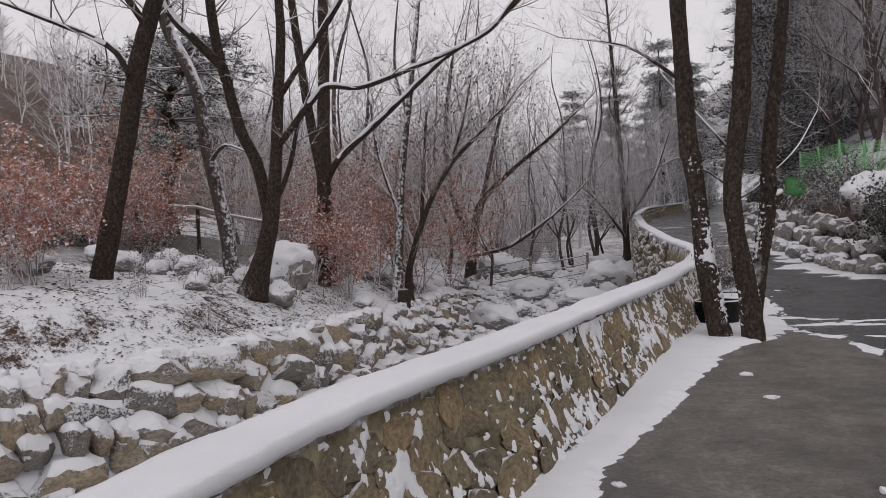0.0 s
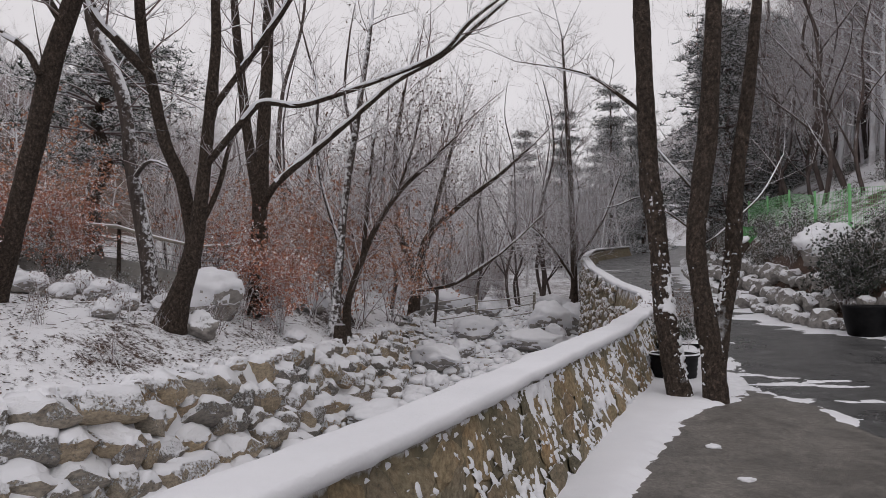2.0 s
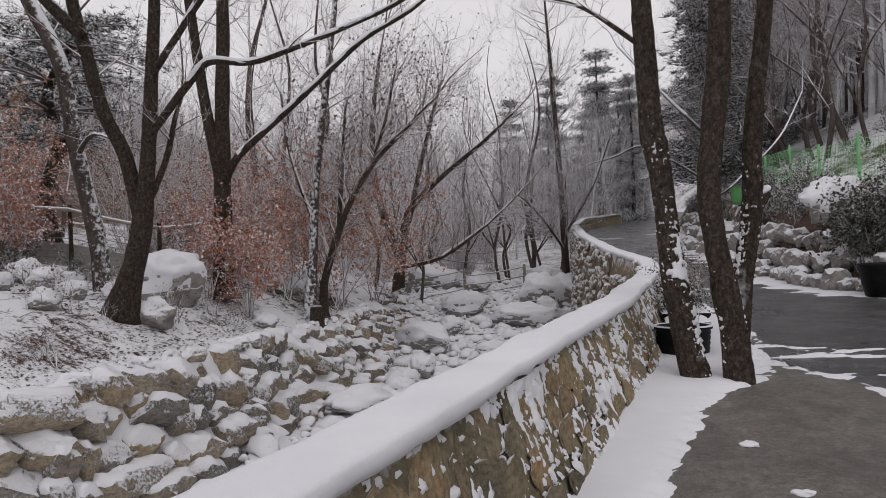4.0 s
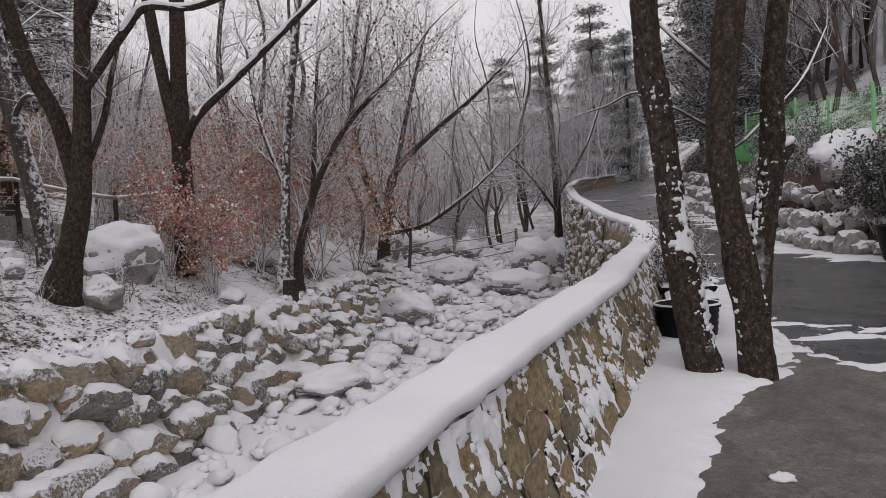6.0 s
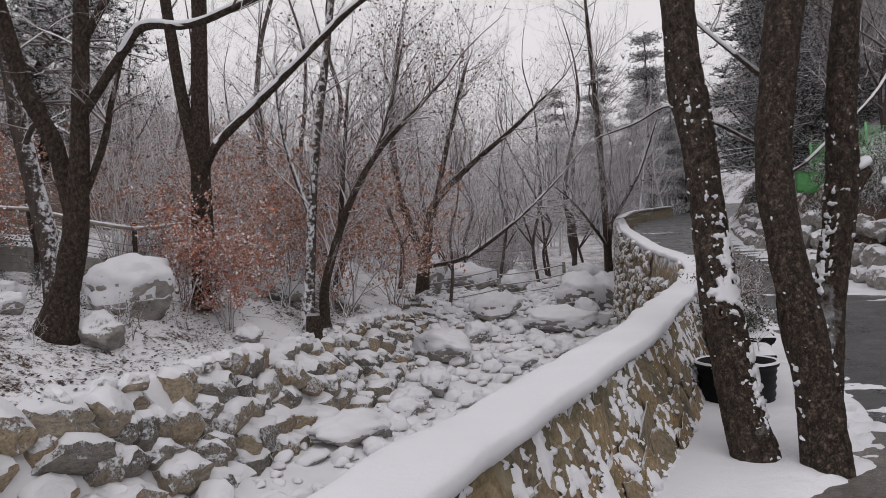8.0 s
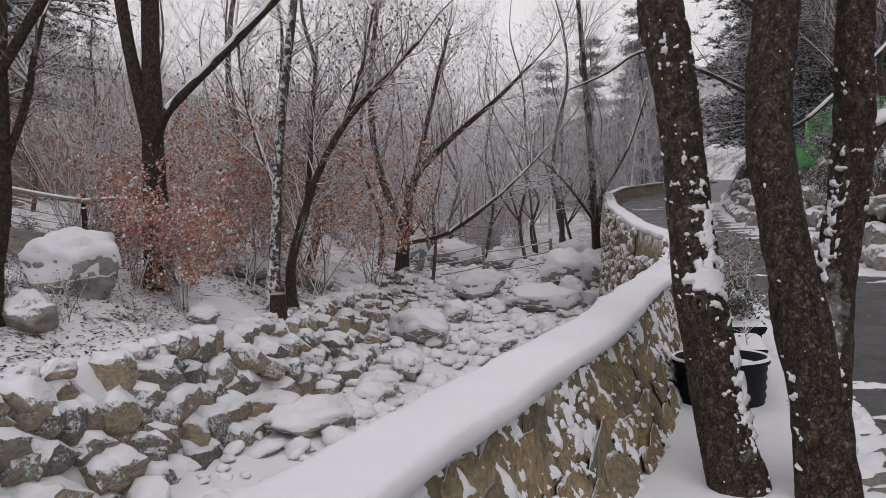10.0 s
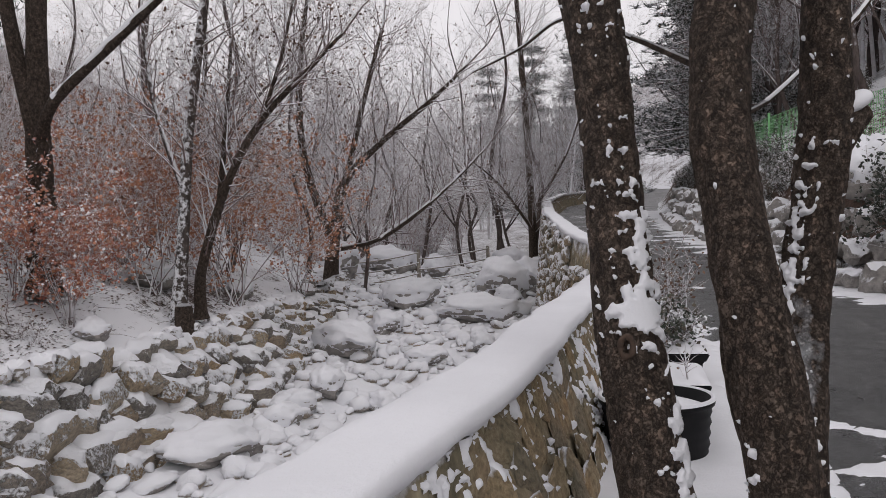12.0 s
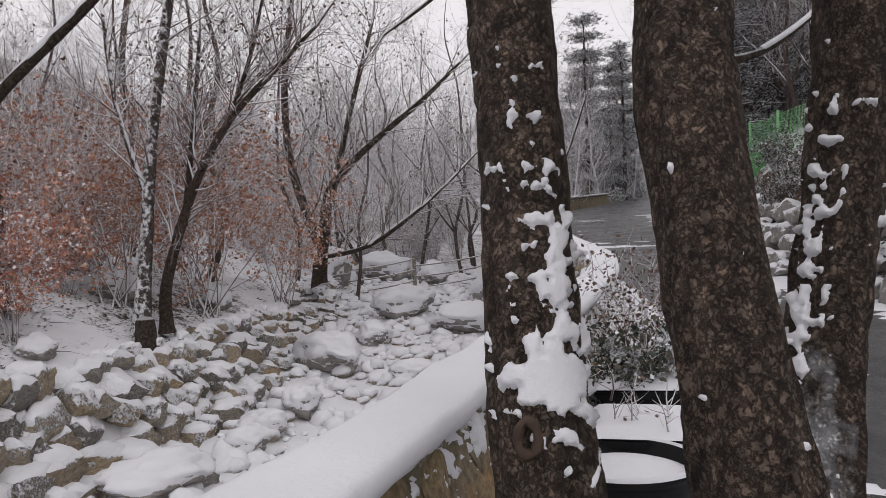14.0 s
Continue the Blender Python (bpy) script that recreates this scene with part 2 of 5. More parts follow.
M_GREEN = plain("green_fence_paint", (0.16, 0.46, 0.17), (0.28, 0.6, 0.28), 5, 0.6)
M_STEEL = plain("dull_steel", (0.16, 0.16, 0.16), (0.3, 0.3, 0.29), 12, 0.5, metal=0.6)
M_POLE = dusted("pole_wood", [(0.3, (0.2, 0.18, 0.15)), (0.7, (0.34, 0.31, 0.27))], 8, 0.2, 0.5, 6, 0.2)
M_LITTER = leaf_material("litter", [(0.0, (0.03, 0.02, 0.016)), (1.0, (0.12, 0.07, 0.05))], -0.2)
M_BOARD = plain("weathered_board", (0.2, 0.19, 0.18), (0.32, 0.31, 0.29), 6, 0.9)
M_WOUND = plain("bare_wood", (0.035, 0.022, 0.016), (0.1, 0.065, 0.045), 14, 0.9, 0.6, 0.02)
M_FOREST = litter_snow("far_hillside", 0.8, 1.04)


# ---------------------------------------------------------------- mesh helpers
def mesh_of(name, verts, faces, material, smooth=True):
    me = bpy.data.meshes.new(name)
    me.from_pydata(verts, [], faces)
    if smooth:
        me.shade_smooth()
    me.materials.append(material)
    return me


def link_mesh(name, me, parent=None, label=""):
    ob = new(name, me)
    if parent:
        ob.parent = parent
    if label:
        ob["label"] = label
    return ob


def part(name, bm, material, parent, label="", smooth=False):
    me = bpy.data.meshes.new(name)
    bm.to_mesh(me)
    bm.free()
    me.materials.append(material)
    if smooth:
        me.shade_smooth()
    return link_mesh(name, me, parent, label)


def fbm(x, y, z=0.0, octaves=3):
    s, a = 0.0, 1.0
    for _ in range(octaves):
        s += a * noise.noise((x, y, z))
        x, y, z, a = x * 2.03 + 5.1, y * 2.03 + 1.7, z * 2.03 + 3.3, a * 0.5
    return s


def tube(V, F, pts, radii, sides=6, wobble=0.0, cap=True):
    """Appends a round limb along pts to the lists V and F."""
    prev = None
    side = Vector((1, 0, 0))
    for i, p in enumerate(pts):
        d = (pts[min(i + 1, len(pts) - 1)] - pts[max(i - 1, 0)])
        d = d.normalized() if d.length > 1e-6 else Vector((0, 0, 1))
        side = side - d * side.dot(d)
        side = side.normalized() if side.length > 1e-4 else d.orthogonal().normalized()
        up = d.cross(side)
        start = len(V)
        for k in range(sides):
            a = 2 * math.pi * k / sides
            r = radii[i]
            if wobble:
                r *= 1 + wobble * noise.noise((p.x * 3 + 3 * math.cos(a), p.y * 3 + 3 * math.sin(a), p.z * 3.5))
                if sides > 24:
                    r += 0.009 * fbm(p.x + 2.2 * math.cos(a), p.y + 2.2 * math.sin(a), p.z * 9.0, 3)
            V.append(p + side * (r * math.cos(a)) + up * (r * math.sin(a)))
        if prev is not None:
            for k in range(sides):
                F.append((prev + k, prev + (k + 1) % sides, start + (k + 1) % sides, start + k))
        prev = start
    if cap:
        F.append(tuple(prev + k for k in range(sides)))


def smooth_line(points, steps=4):
    """Catmull-Rom through (x, y, z, r) points."""
    P = [Vector(p) for p in points]
    out = []
    for i in range(len(P) - 1):
        a, b, c, d = P[max(i - 1, 0)], P[i], P[i + 1], P[min(i + 2, len(P) - 1)]
        for s in range(steps):
            t = s / steps
            out.append(0.5 * ((2 * b) + (c - a) * t + (2 * a - 5 * b + 4 * c - d) * t * t + (3 * b - a - 3 * c + d) * t ** 3))
    out.append(P[-1])
    return [Vector(p[:3]) for p in out], [p[3] for p in out]


def twig(V, F, rng, start, d, length, radius, depth, tips=None, gravity=0.06, spread=0.75, kids=(3, 5), sides=3):
    """A crooked branch with its side branches, appended to V and F."""
    n = 3 if depth > 0 else 2
    p, pts, radii = Vector(start), [Vector(start)], [radius]
    d = Vector(d).normalized()
    for i in range(n):
        d = (d + Vector((rng.uniform(-0.28, 0.28), rng.uniform(-0.28, 0.28), rng.uniform(-0.18, 0.24) + gravity))).normalized()
        p = p + d * (length / n)
        pts.append(p.copy())
        radii.append(radius * (1 - 0.8 * (i + 1) / n))
    tube(V, F, pts, radii, sides if depth > 0 else 3, cap=False)
    if tips is not None and depth <= 1:
        tips.extend(pts[1:])
    if depth > 0:
        for _ in range(rng.randint(*kids)):
            t = rng.uniform(0.2, 0.98)
            i = min(int(t * n), n - 1)
            q = pts[i].lerp(pts[i + 1], t * n - i)
            axis = (pts[i + 1] - pts[i]).normalized()
            away = Vector((rng.uniform(-1, 1), rng.uniform(-1, 1), rng.uniform(-0.6, 1)))
            away = (away - axis * away.dot(axis)).normalized()
            nd = axis * rng.uniform(0.4, 0.9) + away * spread
            twig(V, F, rng, q, nd, length * rng.uniform(0.4, 0.7), max(radius * (1 - 0.8 * t) * 0.6, 0.004), depth - 1, tips, gravity, spread, kids, sides)


def leaf(V, F, rng, at, size):
    d = Vector((rng.uniform(-1, 1), rng.uniform(-1, 1), rng.uniform(-1, 0.4))).normalized()
    w = d.orthogonal()
    w.rotate(Matrix.Rotation(rng.uniform(0, 6.3), 3, d))
    w = w.normalized() * size * 0.33
    s = len(V)
    mid = at + d * size * 0.5 + Vector((0, 0, -0.06 * size))
    V.extend((at, mid + w, at + d * size, mid - w))
    F.extend(((s, s + 1, s + 2), (s, s + 2, s + 3)))


def rock_mesh(name, seed, material, sub=2, box=0.5, rough=0.22, flat=True):
    """A broken stone about one metre across."""
    bm = bmesh.new()
    bmesh.ops.create_icosphere(bm, subdivisions=sub, radius=0.5)
    rng = random.Random(seed)
    cuts = [(Vector((rng.uniform(-1, 1), rng.uniform(-1, 1), rng.uniform(-1, 1))).normalized(), rng.uniform(0.3, 0.42)) for _ in range(7)]
    for v in bm.verts:
        c = v.co.normalized()
        m = max(abs(c.x), abs(c.y), abs(c.z))
        co = c * (0.5 * (1 - box) + box * 0.42 / m)
        for n, dist in cuts:
            over = co.dot(n) - dist
            if over > 0:
                co = co - n * over * 0.85
        co *= 1 + rough * fbm(c.x * 1.6 + seed, c.y * 1.6, c.z * 1.6, 3) + (0.13 * fbm(c.x * 4.5 + seed, c.y * 4.5, c.z * 4.5, 3) if sub > 2 else 0)
        v.co = co
    me = bpy.data.meshes.new(name)
    bm.to_mesh(me)
    bm.free()
    me.materials.append(material)
    me.shade_smooth()
    if flat:
        me.set_sharp_from_angle(angle=radians(32))
    return me


# ---------------------------------------------------------------- the lie of the land
def table(*pairs):
    ys, vs = np.array(pairs).T
    def read(y):
        return float(np.mean([np.interp(y + o, ys, vs) for o in (-0.5, -0.25, 0, 0.25, 0.5)]))
    return read


WALL_X = table((-10, -4.8), (0, -1.5), (2.17, -0.8), (3.4, -0.31), (4.0, 0.09), (4.6, 0.4), (5.5, 0.86), (6.3, 1.25), (7.3, 1.77), (8.1, 2.18), (9.05, 2.7), (9.7, 3.02), (10.5, 3.32), (12.5, 4.25), (15, 5.3), (17, 5.88), (19.5, 6.05), (28, 7.7), (38, 10.1), (48, 13.4), (58, 18.3), (80, 32))
WALL_Z = table((-10, 0.62), (0, 0.8), (12.5, 1.08), (17, 1.29), (19.5, 1.5), (28, 2.1), (38, 2.86), (48, 3.6), (58, 4.25), (80, 6))
ROAD_Z = table((-20, -0.9), (0, -0.1), (6.4, 0.18), (8.0, 0.27), (8.9, 0.3), (10.4, 0.24), (12, 0.37), (14, 0.53), (17, 0.62), (19.5, 0.8), (28, 1.38), (38, 2.12), (48, 2.86), (58, 3.5), (80, 5.2), (200, 16))
ROAD_R = table((-20, 14), (6, 13), (10, 11.4), (12, 10.2), (14.5, 8.95), (17, 8.9), (19.5, 9.5), (28, 11.8), (38, 15), (48, 19), (58, 25), (80, 40))
CREST_X = table((-10, -16), (5, -9), (8, -7.0), (9.5, -5.5), (10.6, -4.3), (11.3, -3.62), (13, -3.02), (14.6, -2.38), (16.5, -1.92), (17.5, -1.6), (19, -1.15), (21.1, -0.5), (26, 0.15), (34, 1.0), (45, 2), (80, 8))
CREST_Z = table((-10, -0.1), (11, 0.05), (14.4, 0.08), (21, -0.05), (26, 0.05), (34, 0.55), (45, 1.3), (80, 4), (200, 16))
FOOT_W = table((0, 1.6), (9, 1.2), (12, 0.95), (15, 0.9), (17.5, 1.1), (21, 1.2), (30, 1.0), (40, 0.9))
BED_Z = table((-10, -1.9), (10, -1.68), (19, -1.58), (25, -1.1), (30, -0.72), (35, -0.35), (45, 0.45), (80, 3.4), (200, 15.5))
LINES = {}


def lines_at(y):
    k = round(y, 3)
    if k not in LINES:
        LINES[k] = (WALL_X(y), ROAD_Z(y), ROAD_R(y), CREST_X(y), CREST_Z(y), FOOT_W(y), BED_Z(y))
    return LINES[k]


def height(x, y):
    """The ground's height, snow and all."""
    wx, rz, rr, cx, cz, fw, bz = lines_at(y)
    if x > rr:
        d = x - rr
        h = rz + np.interp(d, (0, 0.5, 1.2, 1.7, 4.6, 8, 30, 70, 140), (0, 0.35, 1.65, 2.05, 3.5, 5.2, 18, 44, 78))
        return h + 0.25 * fbm(x * 0.35, y * 0.35) * min(d, 2) / 2 + 0.06 * fbm(x * 1.7, y * 1.7)
    if x > wx - 0.2:
        return rz - 0.05
    if x > cx + fw:
        t = (x - cx - fw) / max(wx - cx - fw, 0.1)
        edge = 0.18 * (abs(t - 0.5) * 2) ** 3
        return bz + edge + 0.09 * fbm(x * 0.8, y * 0.8) + 0.05 * fbm(x * 2.3, y * 2.3)
    if x > cx:
        t = (x - cx + 0.2) / fw
        return cz - 0.04 + (bz - cz) * min(max(t, 0), 1)
    d = cx - x
    h = cz + np.interp(d, (0, 0.35, 0.9, 1.6, 3.2, 7, 14, 40, 150), (0, 0.02, 0.26, 0.68, 1.12, 1.85, 3.3, 14, 50))
    return h + min(d, 1.5) / 1.5 * (0.10 * fbm(x * 0.6, y * 0.6) + 0.04 * fbm(x * 2.2, y * 2.2)) + min(d / 60, 1) * 4 * fbm(x * 0.02, y * 0.02)


def spaced(lo, hi, near_lo, near_hi, step, grow):
    mid = list(np.arange(near_lo, near_hi, step))
    up, s, v = [], step, near_hi
    while v < hi:
        up.append(v)
        s *= grow
        v += s
    down, s, v = [], step, near_lo - step
    while v > lo:
        down.append(v)
        s *= grow
        v -= s
    return [lo] + down[::-1] + mid + up + [hi]


def sheet(name, xs, ys, z_of, material, keep=None):
    V, F, index = [], [], {}
    for j, y in enumerate(ys):
        for i, x in enumerate(xs):
            V.append((x, y, z_of(x, y)))
    w = len(xs)
    for j in range(len(ys) - 1):
        for i in range(w - 1):
            if keep is None or keep(xs[i], ys[j]):
                F.append((j * w + i, j * w + i + 1, (j + 1) * w + i + 1, (j + 1) * w + i))
    return link_mesh(name, mesh_of(name, V, F, material))


ground = sheet("ground", spaced(-170, 170, -9, 17, 0.17, 1.08), spaced(-60, 260, 2, 38, 0.2, 1.06), height, M_SNOW)
ground.data.materials.append(M_BANK)
ground.data.materials.append(M_FLOOR)
ground.data.materials.append(M_FOREST)
for poly in ground.data.polygons:
    cx_, cy_ = poly.center.x, poly.center.y
    wx_, _, rr_, kx_ = lines_at(cy_)[:4]
    edge_ = 0.35 * noise.noise((cx_ * 1.2, cy_ * 1.2, 3))
    if cx_ < kx_ - 13 + edge_ * 6:
        poly.material_index = 3
    elif cx_ > rr_ - 0.4:
        poly.material_index = 1 if cx_ < rr_ + 7 + edge_ * 6 else 2
    elif cx_ < kx_ - 5.5 + edge_ * 4 or (cy_ > 40 and cx_ < wx_ - 1):
        poly.material_index = 2
    elif cx_ < kx_ - 0.55 + edge_:
        poly.material_index = 1
tagged(ground, "snow-covered valley floor and wooded slopes with leaf litter", "ground", kind="structure")


def strip(name, left, right, y0, y1, dy, z_of, material, across=8):
    V, F = [], []
    n = int((y1 - y0) / dy)
    for j in range(n + 1):
        y = y0 + (y1 - y0) * j / n
        a, b = left(y), right(y)
        for i in range(across + 1):
            x = a + (b - a) * i / across
            V.append((x, y, z_of(x, y)))
    w = across + 1
    for j in range(n):
        for i in range(across):
            F.append((j * w + i, j * w + i + 1, (j + 1) * w + i + 1, (j + 1) * w + i))
    return link_mesh(name, mesh_of(name, V, F, material))


road = strip("road", lambda y: WALL_X(y) - 0.1, lambda y: ROAD_R(y) + 0.25, -30, 85, 0.5, lambda x, y: ROAD_Z(y), M_ROAD)
tagged(road, "dark wet asphalt road curving uphill between banks", "road", kind="structure")


def seam(y):
    return 4.35 + 0.06 * math.sin(y * 1.7) + 0.05 * math.sin(y * 4.1)


apron = strip("pavement", lambda y: WALL_X(y) - 0.05, lambda y: seam(y) if y < 9.2 else max(WALL_X(y) + 0.1, seam(9.2) - (y - 9.2) * 1.6), -12, 10.3, 0.1, lambda x, y: ROAD_Z(y) + 0.012, M_APRON)
tagged(apron, "brownish damp asphalt lay-by beside the parapet wall", "pavement", kind="structure")


VERGE_X = table((-2, -1.4), (0, -0.75), (2, 0.0), (4.0, 0.7), (4.87, 1.12), (5.4, 1.52), (6.4, 2.12), (7.0, 2.42), (7.75, 2.93), (8.2, 3.22), (8.5, 3.6), (8.8, 4.1), (9.4, 4.5), (12, 5.4), (14, 5.7), (20, 6.9), (30, 8.6))


def verge_height(x, y):
    """Snow along the wall's foot and round the trees, thinning out to a ragged edge."""
    wx = WALL_X(y)
    d = x - wx - 0.25
    width = VERGE_X(y) - wx - 0.25
    n = 0.5 * fbm(x * 2.4, y * 2.4, 4.0, 4) + 0.55 * noise.noise((x * 7, y * 11, 1.0)) + 0.4 * noise.noise((x * 15, y * 19, 3.0))
    t = (width - d) + (0.13 if y < 8.3 else 0.25) * n - ((0.35 + 0.6 * min(max(d - 0.7, 0), 1)) * abs(fbm(x * 3.2, y * 3.2, 9, 3)) * 1.6 if y > 8.75 and d > 0.45 else 0)
    return ROAD_Z(y) + 0.012 + max(-0.02, min(0.045, t * 0.35)) + 0.006 * noise.noise((x * 5, y * 5, 2))


verge = strip("verge_snow", lambda y: WALL_X(y) + 0.02, lambda y: WALL_X(y) + 2.1, 0, 24, 0.04, verge_height, M_SNOW, 48)
tagged(verge, "untrodden snow lying along the foot of the wall", "snow", kind="structure")


def patch_height(x, y):
    n = fbm(x * 0.5 + 3, y * 1.6, 2.0, 4) + 0.25 * noise.noise((x * 6, y * 6, 5.0))
    rr = ROAD_R(y)
    edge = max(0, 1 - abs(x - rr) / 1.1)
    line = max(0, 1 - abs(x - seam(y)) / 0.16) if y < 9.6 else 0
    stray = max(0, 1 - abs(y - 9.6 - (x - 4.4) * 0.35) / 0.5) if x > 4.3 and x < 8 else 0
    t = n * 0.55 - 0.42 + 0.75 * edge + 0.4 * line + 0.24 * stray
    return ROAD_Z(y) + 0.013 + max(-0.03, min(0.022, t * 0.12))


patches = strip("road_snow", lambda y: 3.6 if y < 9 else max(3.6, WALL_X(y) + 0.9), lambda y: ROAD_R(y) + 0.4, 2, 40, 0.06, patch_height, M_SNOW, 90)
tagged(patches, "thin melting patches and streaks of snow on the road", "snow", kind="structure")


# ---------------------------------------------------------------- parapet wall
def wall_frame(y):
    """The wall's front top edge and the way across it towards the road."""
    a, b = Vector((WALL_X(y - 0.1), y - 0.1)), Vector((WALL_X(y + 0.1), y + 0.1))
    d = (b - a).normalized()
    return Vector((WALL_X(y), y)), Vector((d.y, -d.x))


def wall_section(y, profile):
    p, out = wall_frame(y)
    return [(p.x + out.x * o, p.y + out.y * o, z) for o, z in profile]


def loft(name, y0, y1, dy, profile_of, material, parent=None, label=""):
    V, F = [], []
    n = int((y1 - y0) / dy)
    for j in range(n + 1):
        y = y0 + (y1 - y0) * j / n
        ring = wall_section(y, profile_of(y))
        w = len(ring)
        V.extend(ring)
    for j in range(n):
        for i in range(w - 1):
            F.append((j * w + i, (j + 1) * w + i, (j + 1) * w + i + 1, j * w + i + 1))
    return link_mesh(name, mesh_of(name, V, F, material), parent, label)


def wall_profile(y):
    t, r, b = WALL_Z(y) - 0.06, ROAD_Z(y), BED_Z(y)
    prof = []
    for k in range(9):
        f = k / 8
        z = r - 0.06 + (t - r + 0.06) * f
        prof.append((0.26 * (1 - f) ** 1.3 + 0.035 * fbm(y * 2.2, z * 2.6, 3.0), z))
    prof.append((-0.2, t))
    for k in range(1, 6):
        f = k / 5
        z = t + (b - 0.2 - t) * f
        prof.append((-0.22 - 0.35 * f + 0.06 * fbm(y * 1.5, z * 1.7, 8.0), z))
    return prof


parapet = loft("wall_parapet", -10, 60, 0.12, wall_profile, M_MORTAR)
tagged(parapet, "low rubble-stone parapet wall with mossy tan mortar", "wall", kind="structure")


def cap_profile(y):
    t = WALL_Z(y)
    e1, e2 = 0.012 + 0.026 * fbm(y * 1.6, 1.0, 0.0, 4), 0.03 * fbm(y * 2.3, 7.0, 0.0, 4)
    h = 0.03 + 0.014 * fbm(y * 0.9, 3.0)
    s1 = 0.014 * fbm(y * 6.0, 4.0, 0.0, 3)
    return [(0.0, t - 0.07 + s1), (0.05 + e1, t - 0.055 + s1), (0.066 + e1, t - 0.025), (0.063 + e1, t + h * 0.3), (0.042 + e1, t + h * 0.75), (-0.012 + e1, t + h * 0.97), (-0.09, t + h + 0.006 * fbm(y * 3, 2)), (-0.175, t + h * 0.97), (-0.22 + e2, t + h * 0.78), (-0.242 + e2, t + h * 0.3), (-0.246 + e2, t - 0.025), (-0.22 + e2, t - 0.065)]


cap = loft("cap_snow", -10, 60, 0.05, cap_profile, M_SNOW)
tagged(cap, "smooth deep ridge of snow on top of the wall", "snow", kind="structure")


# ---------------------------------------------------------------- trees
def thing(name, label, category, at=(0, 0, 0), group=""):
    ob = new(name)
    ob.location = at
    return tagged(ob, label, category, group)


def limb_part(name, parent, points, material, sides=10, wobble=0.12, steps=4, label=""):
    V, F = [], []
    pts, radii = smooth_line(points, steps)
    tube(V, F, pts, radii, sides, wobble)
    return link_mesh(name, mesh_of(name, [v - parent.location for v in V], F, material), parent, label)


def clothe(parent, limbs, rng, count, length, depth=2, name="crown", tips=None, start=0.35, lift=0.25, material=None, kids=(3, 5), spread=0.75):
    """Side branches and twigs along the limbs of a tree, as one part."""
    V, F = [], []
    for points in limbs:
        pts, radii = smooth_line(points, 4)
        for _ in range(count):
            t = rng.uniform(start, 1.0) * (len(pts) - 1)
            i = min(int(t), len(pts) - 2)
            p = pts[i].lerp(pts[i + 1], t - i)
            axis = (pts[i + 1] - pts[i]).normalized()
            away = Vector((rng.uniform(-1, 1), rng.uniform(-1, 1), rng.uniform(-0.3, 0.8)))
            d = axis * rng.uniform(0.2, 0.8) + (away - axis * away.dot(axis)).normalized() + Vector((0, 0, lift))
            twig(V, F, rng, p, d, length * rng.uniform(0.55, 1.15), min(radii[i] * 0.45, 0.024), depth, tips, 0.05, spread, kids)
        twig(V, F, rng, pts[-1], pts[-1] - pts[-2], length * 1.2, radii[-1], depth, tips, 0.05, spread, kids)
    ob = link_mesh(name, mesh_of(name, [v - parent.location for v in V], F, material or M_TWIG), parent)
    ob["kind"] = "stuff"
    return ob


def hang_leaves(parent, tips, rng, count, size, material, name="foliage"):
    V, F = [], []
    for _ in range(count):
        p = rng.choice(tips) + Vector((rng.gauss(0, 0.05), rng.gauss(0, 0.05), rng.gauss(0, 0.05)))
        leaf(V, F, rng, p, size * rng.uniform(0.6, 1.3))
    ob = link_mesh(name, mesh_of(name, [v - parent.location for v in V], F, material, False), parent)
    ob["kind"] = "stuff"
    return ob


def hero_tree(name, label, trunk, limbs, seed, count, length, bark=None, depth=2, leaves=0, leaf_mat=None, start=0.35, sides=12, clad=None, kids=(3, 5)):
    base = trunk[0]
    rng = random.Random(seed)
    ob = thing(name, label, "tree", base[:3])
    root = [(base[0], base[1], base[2] - 0.25, base[3] * (1.12 if sides > 24 else 1.35))] + list(trunk)
    limb_part("trunk", ob, root, bark or M_BARK, sides, 0.1 if sides > 24 else 0.14, 16 if sides > 24 else 5)
    for pts in limbs:
        limb_part("limb", ob, pts, bark or M_BARK, 28 if sides > 24 and pts[0][3] > 0.07 else 8, 0.12, 12 if sides > 24 else 4)
        span = Vector(pts[-1][:3]) - Vector(pts[0][:3])
        if span.z < 0.9 * span.length and (clad is None or pts[0][3] < 0.06):
            limb_part("lying_snow", ob, [(x - 0.15 * r, y - 0.2 * r, z + 0.42 * r, 0.84 * r) for x, y, z, r in pts[1:]], M_SNOW, 8, 0.35, 6)
    tips = []
    clothe(ob, clad if clad is not None else [trunk] + list(limbs), rng, count, length, depth, tips=tips, start=start, kids=kids)
    if leaves:
        hang_leaves(ob, tips, rng, leaves, 0.075, leaf_mat or M_BROWN)
    return ob


hero_tree("oak_tree", "leaning dark-barked oak with bare snowy branches on the bank",
          [(-6.45, 13.8, 1.0, 0.22), (-6.02, 13.56, 2.4, 0.18), (-5.6, 13.32, 3.79, 0.163), (-5.24, 13.08, 5.04, 0.16), (-4.81, 12.84, 6.05, 0.14), (-4.44, 12.6, 6.72, 0.12), (-3.9, 12.3, 8.2, 0.08)],
          [[(-5.37, 12.95, 4.8, 0.06), (-5.7, 12.9, 5.31, 0.05), (-6.86, 12.9, 5.86, 0.04), (-7.9, 12.9, 6.3, 0.02)],
           [(-5.0, 12.9, 5.6, 0.07), (-5.5, 12.6, 6.6, 0.05), (-5.9, 12.4, 8.0, 0.03)]], 3, 9, 1.3, start=0.5)
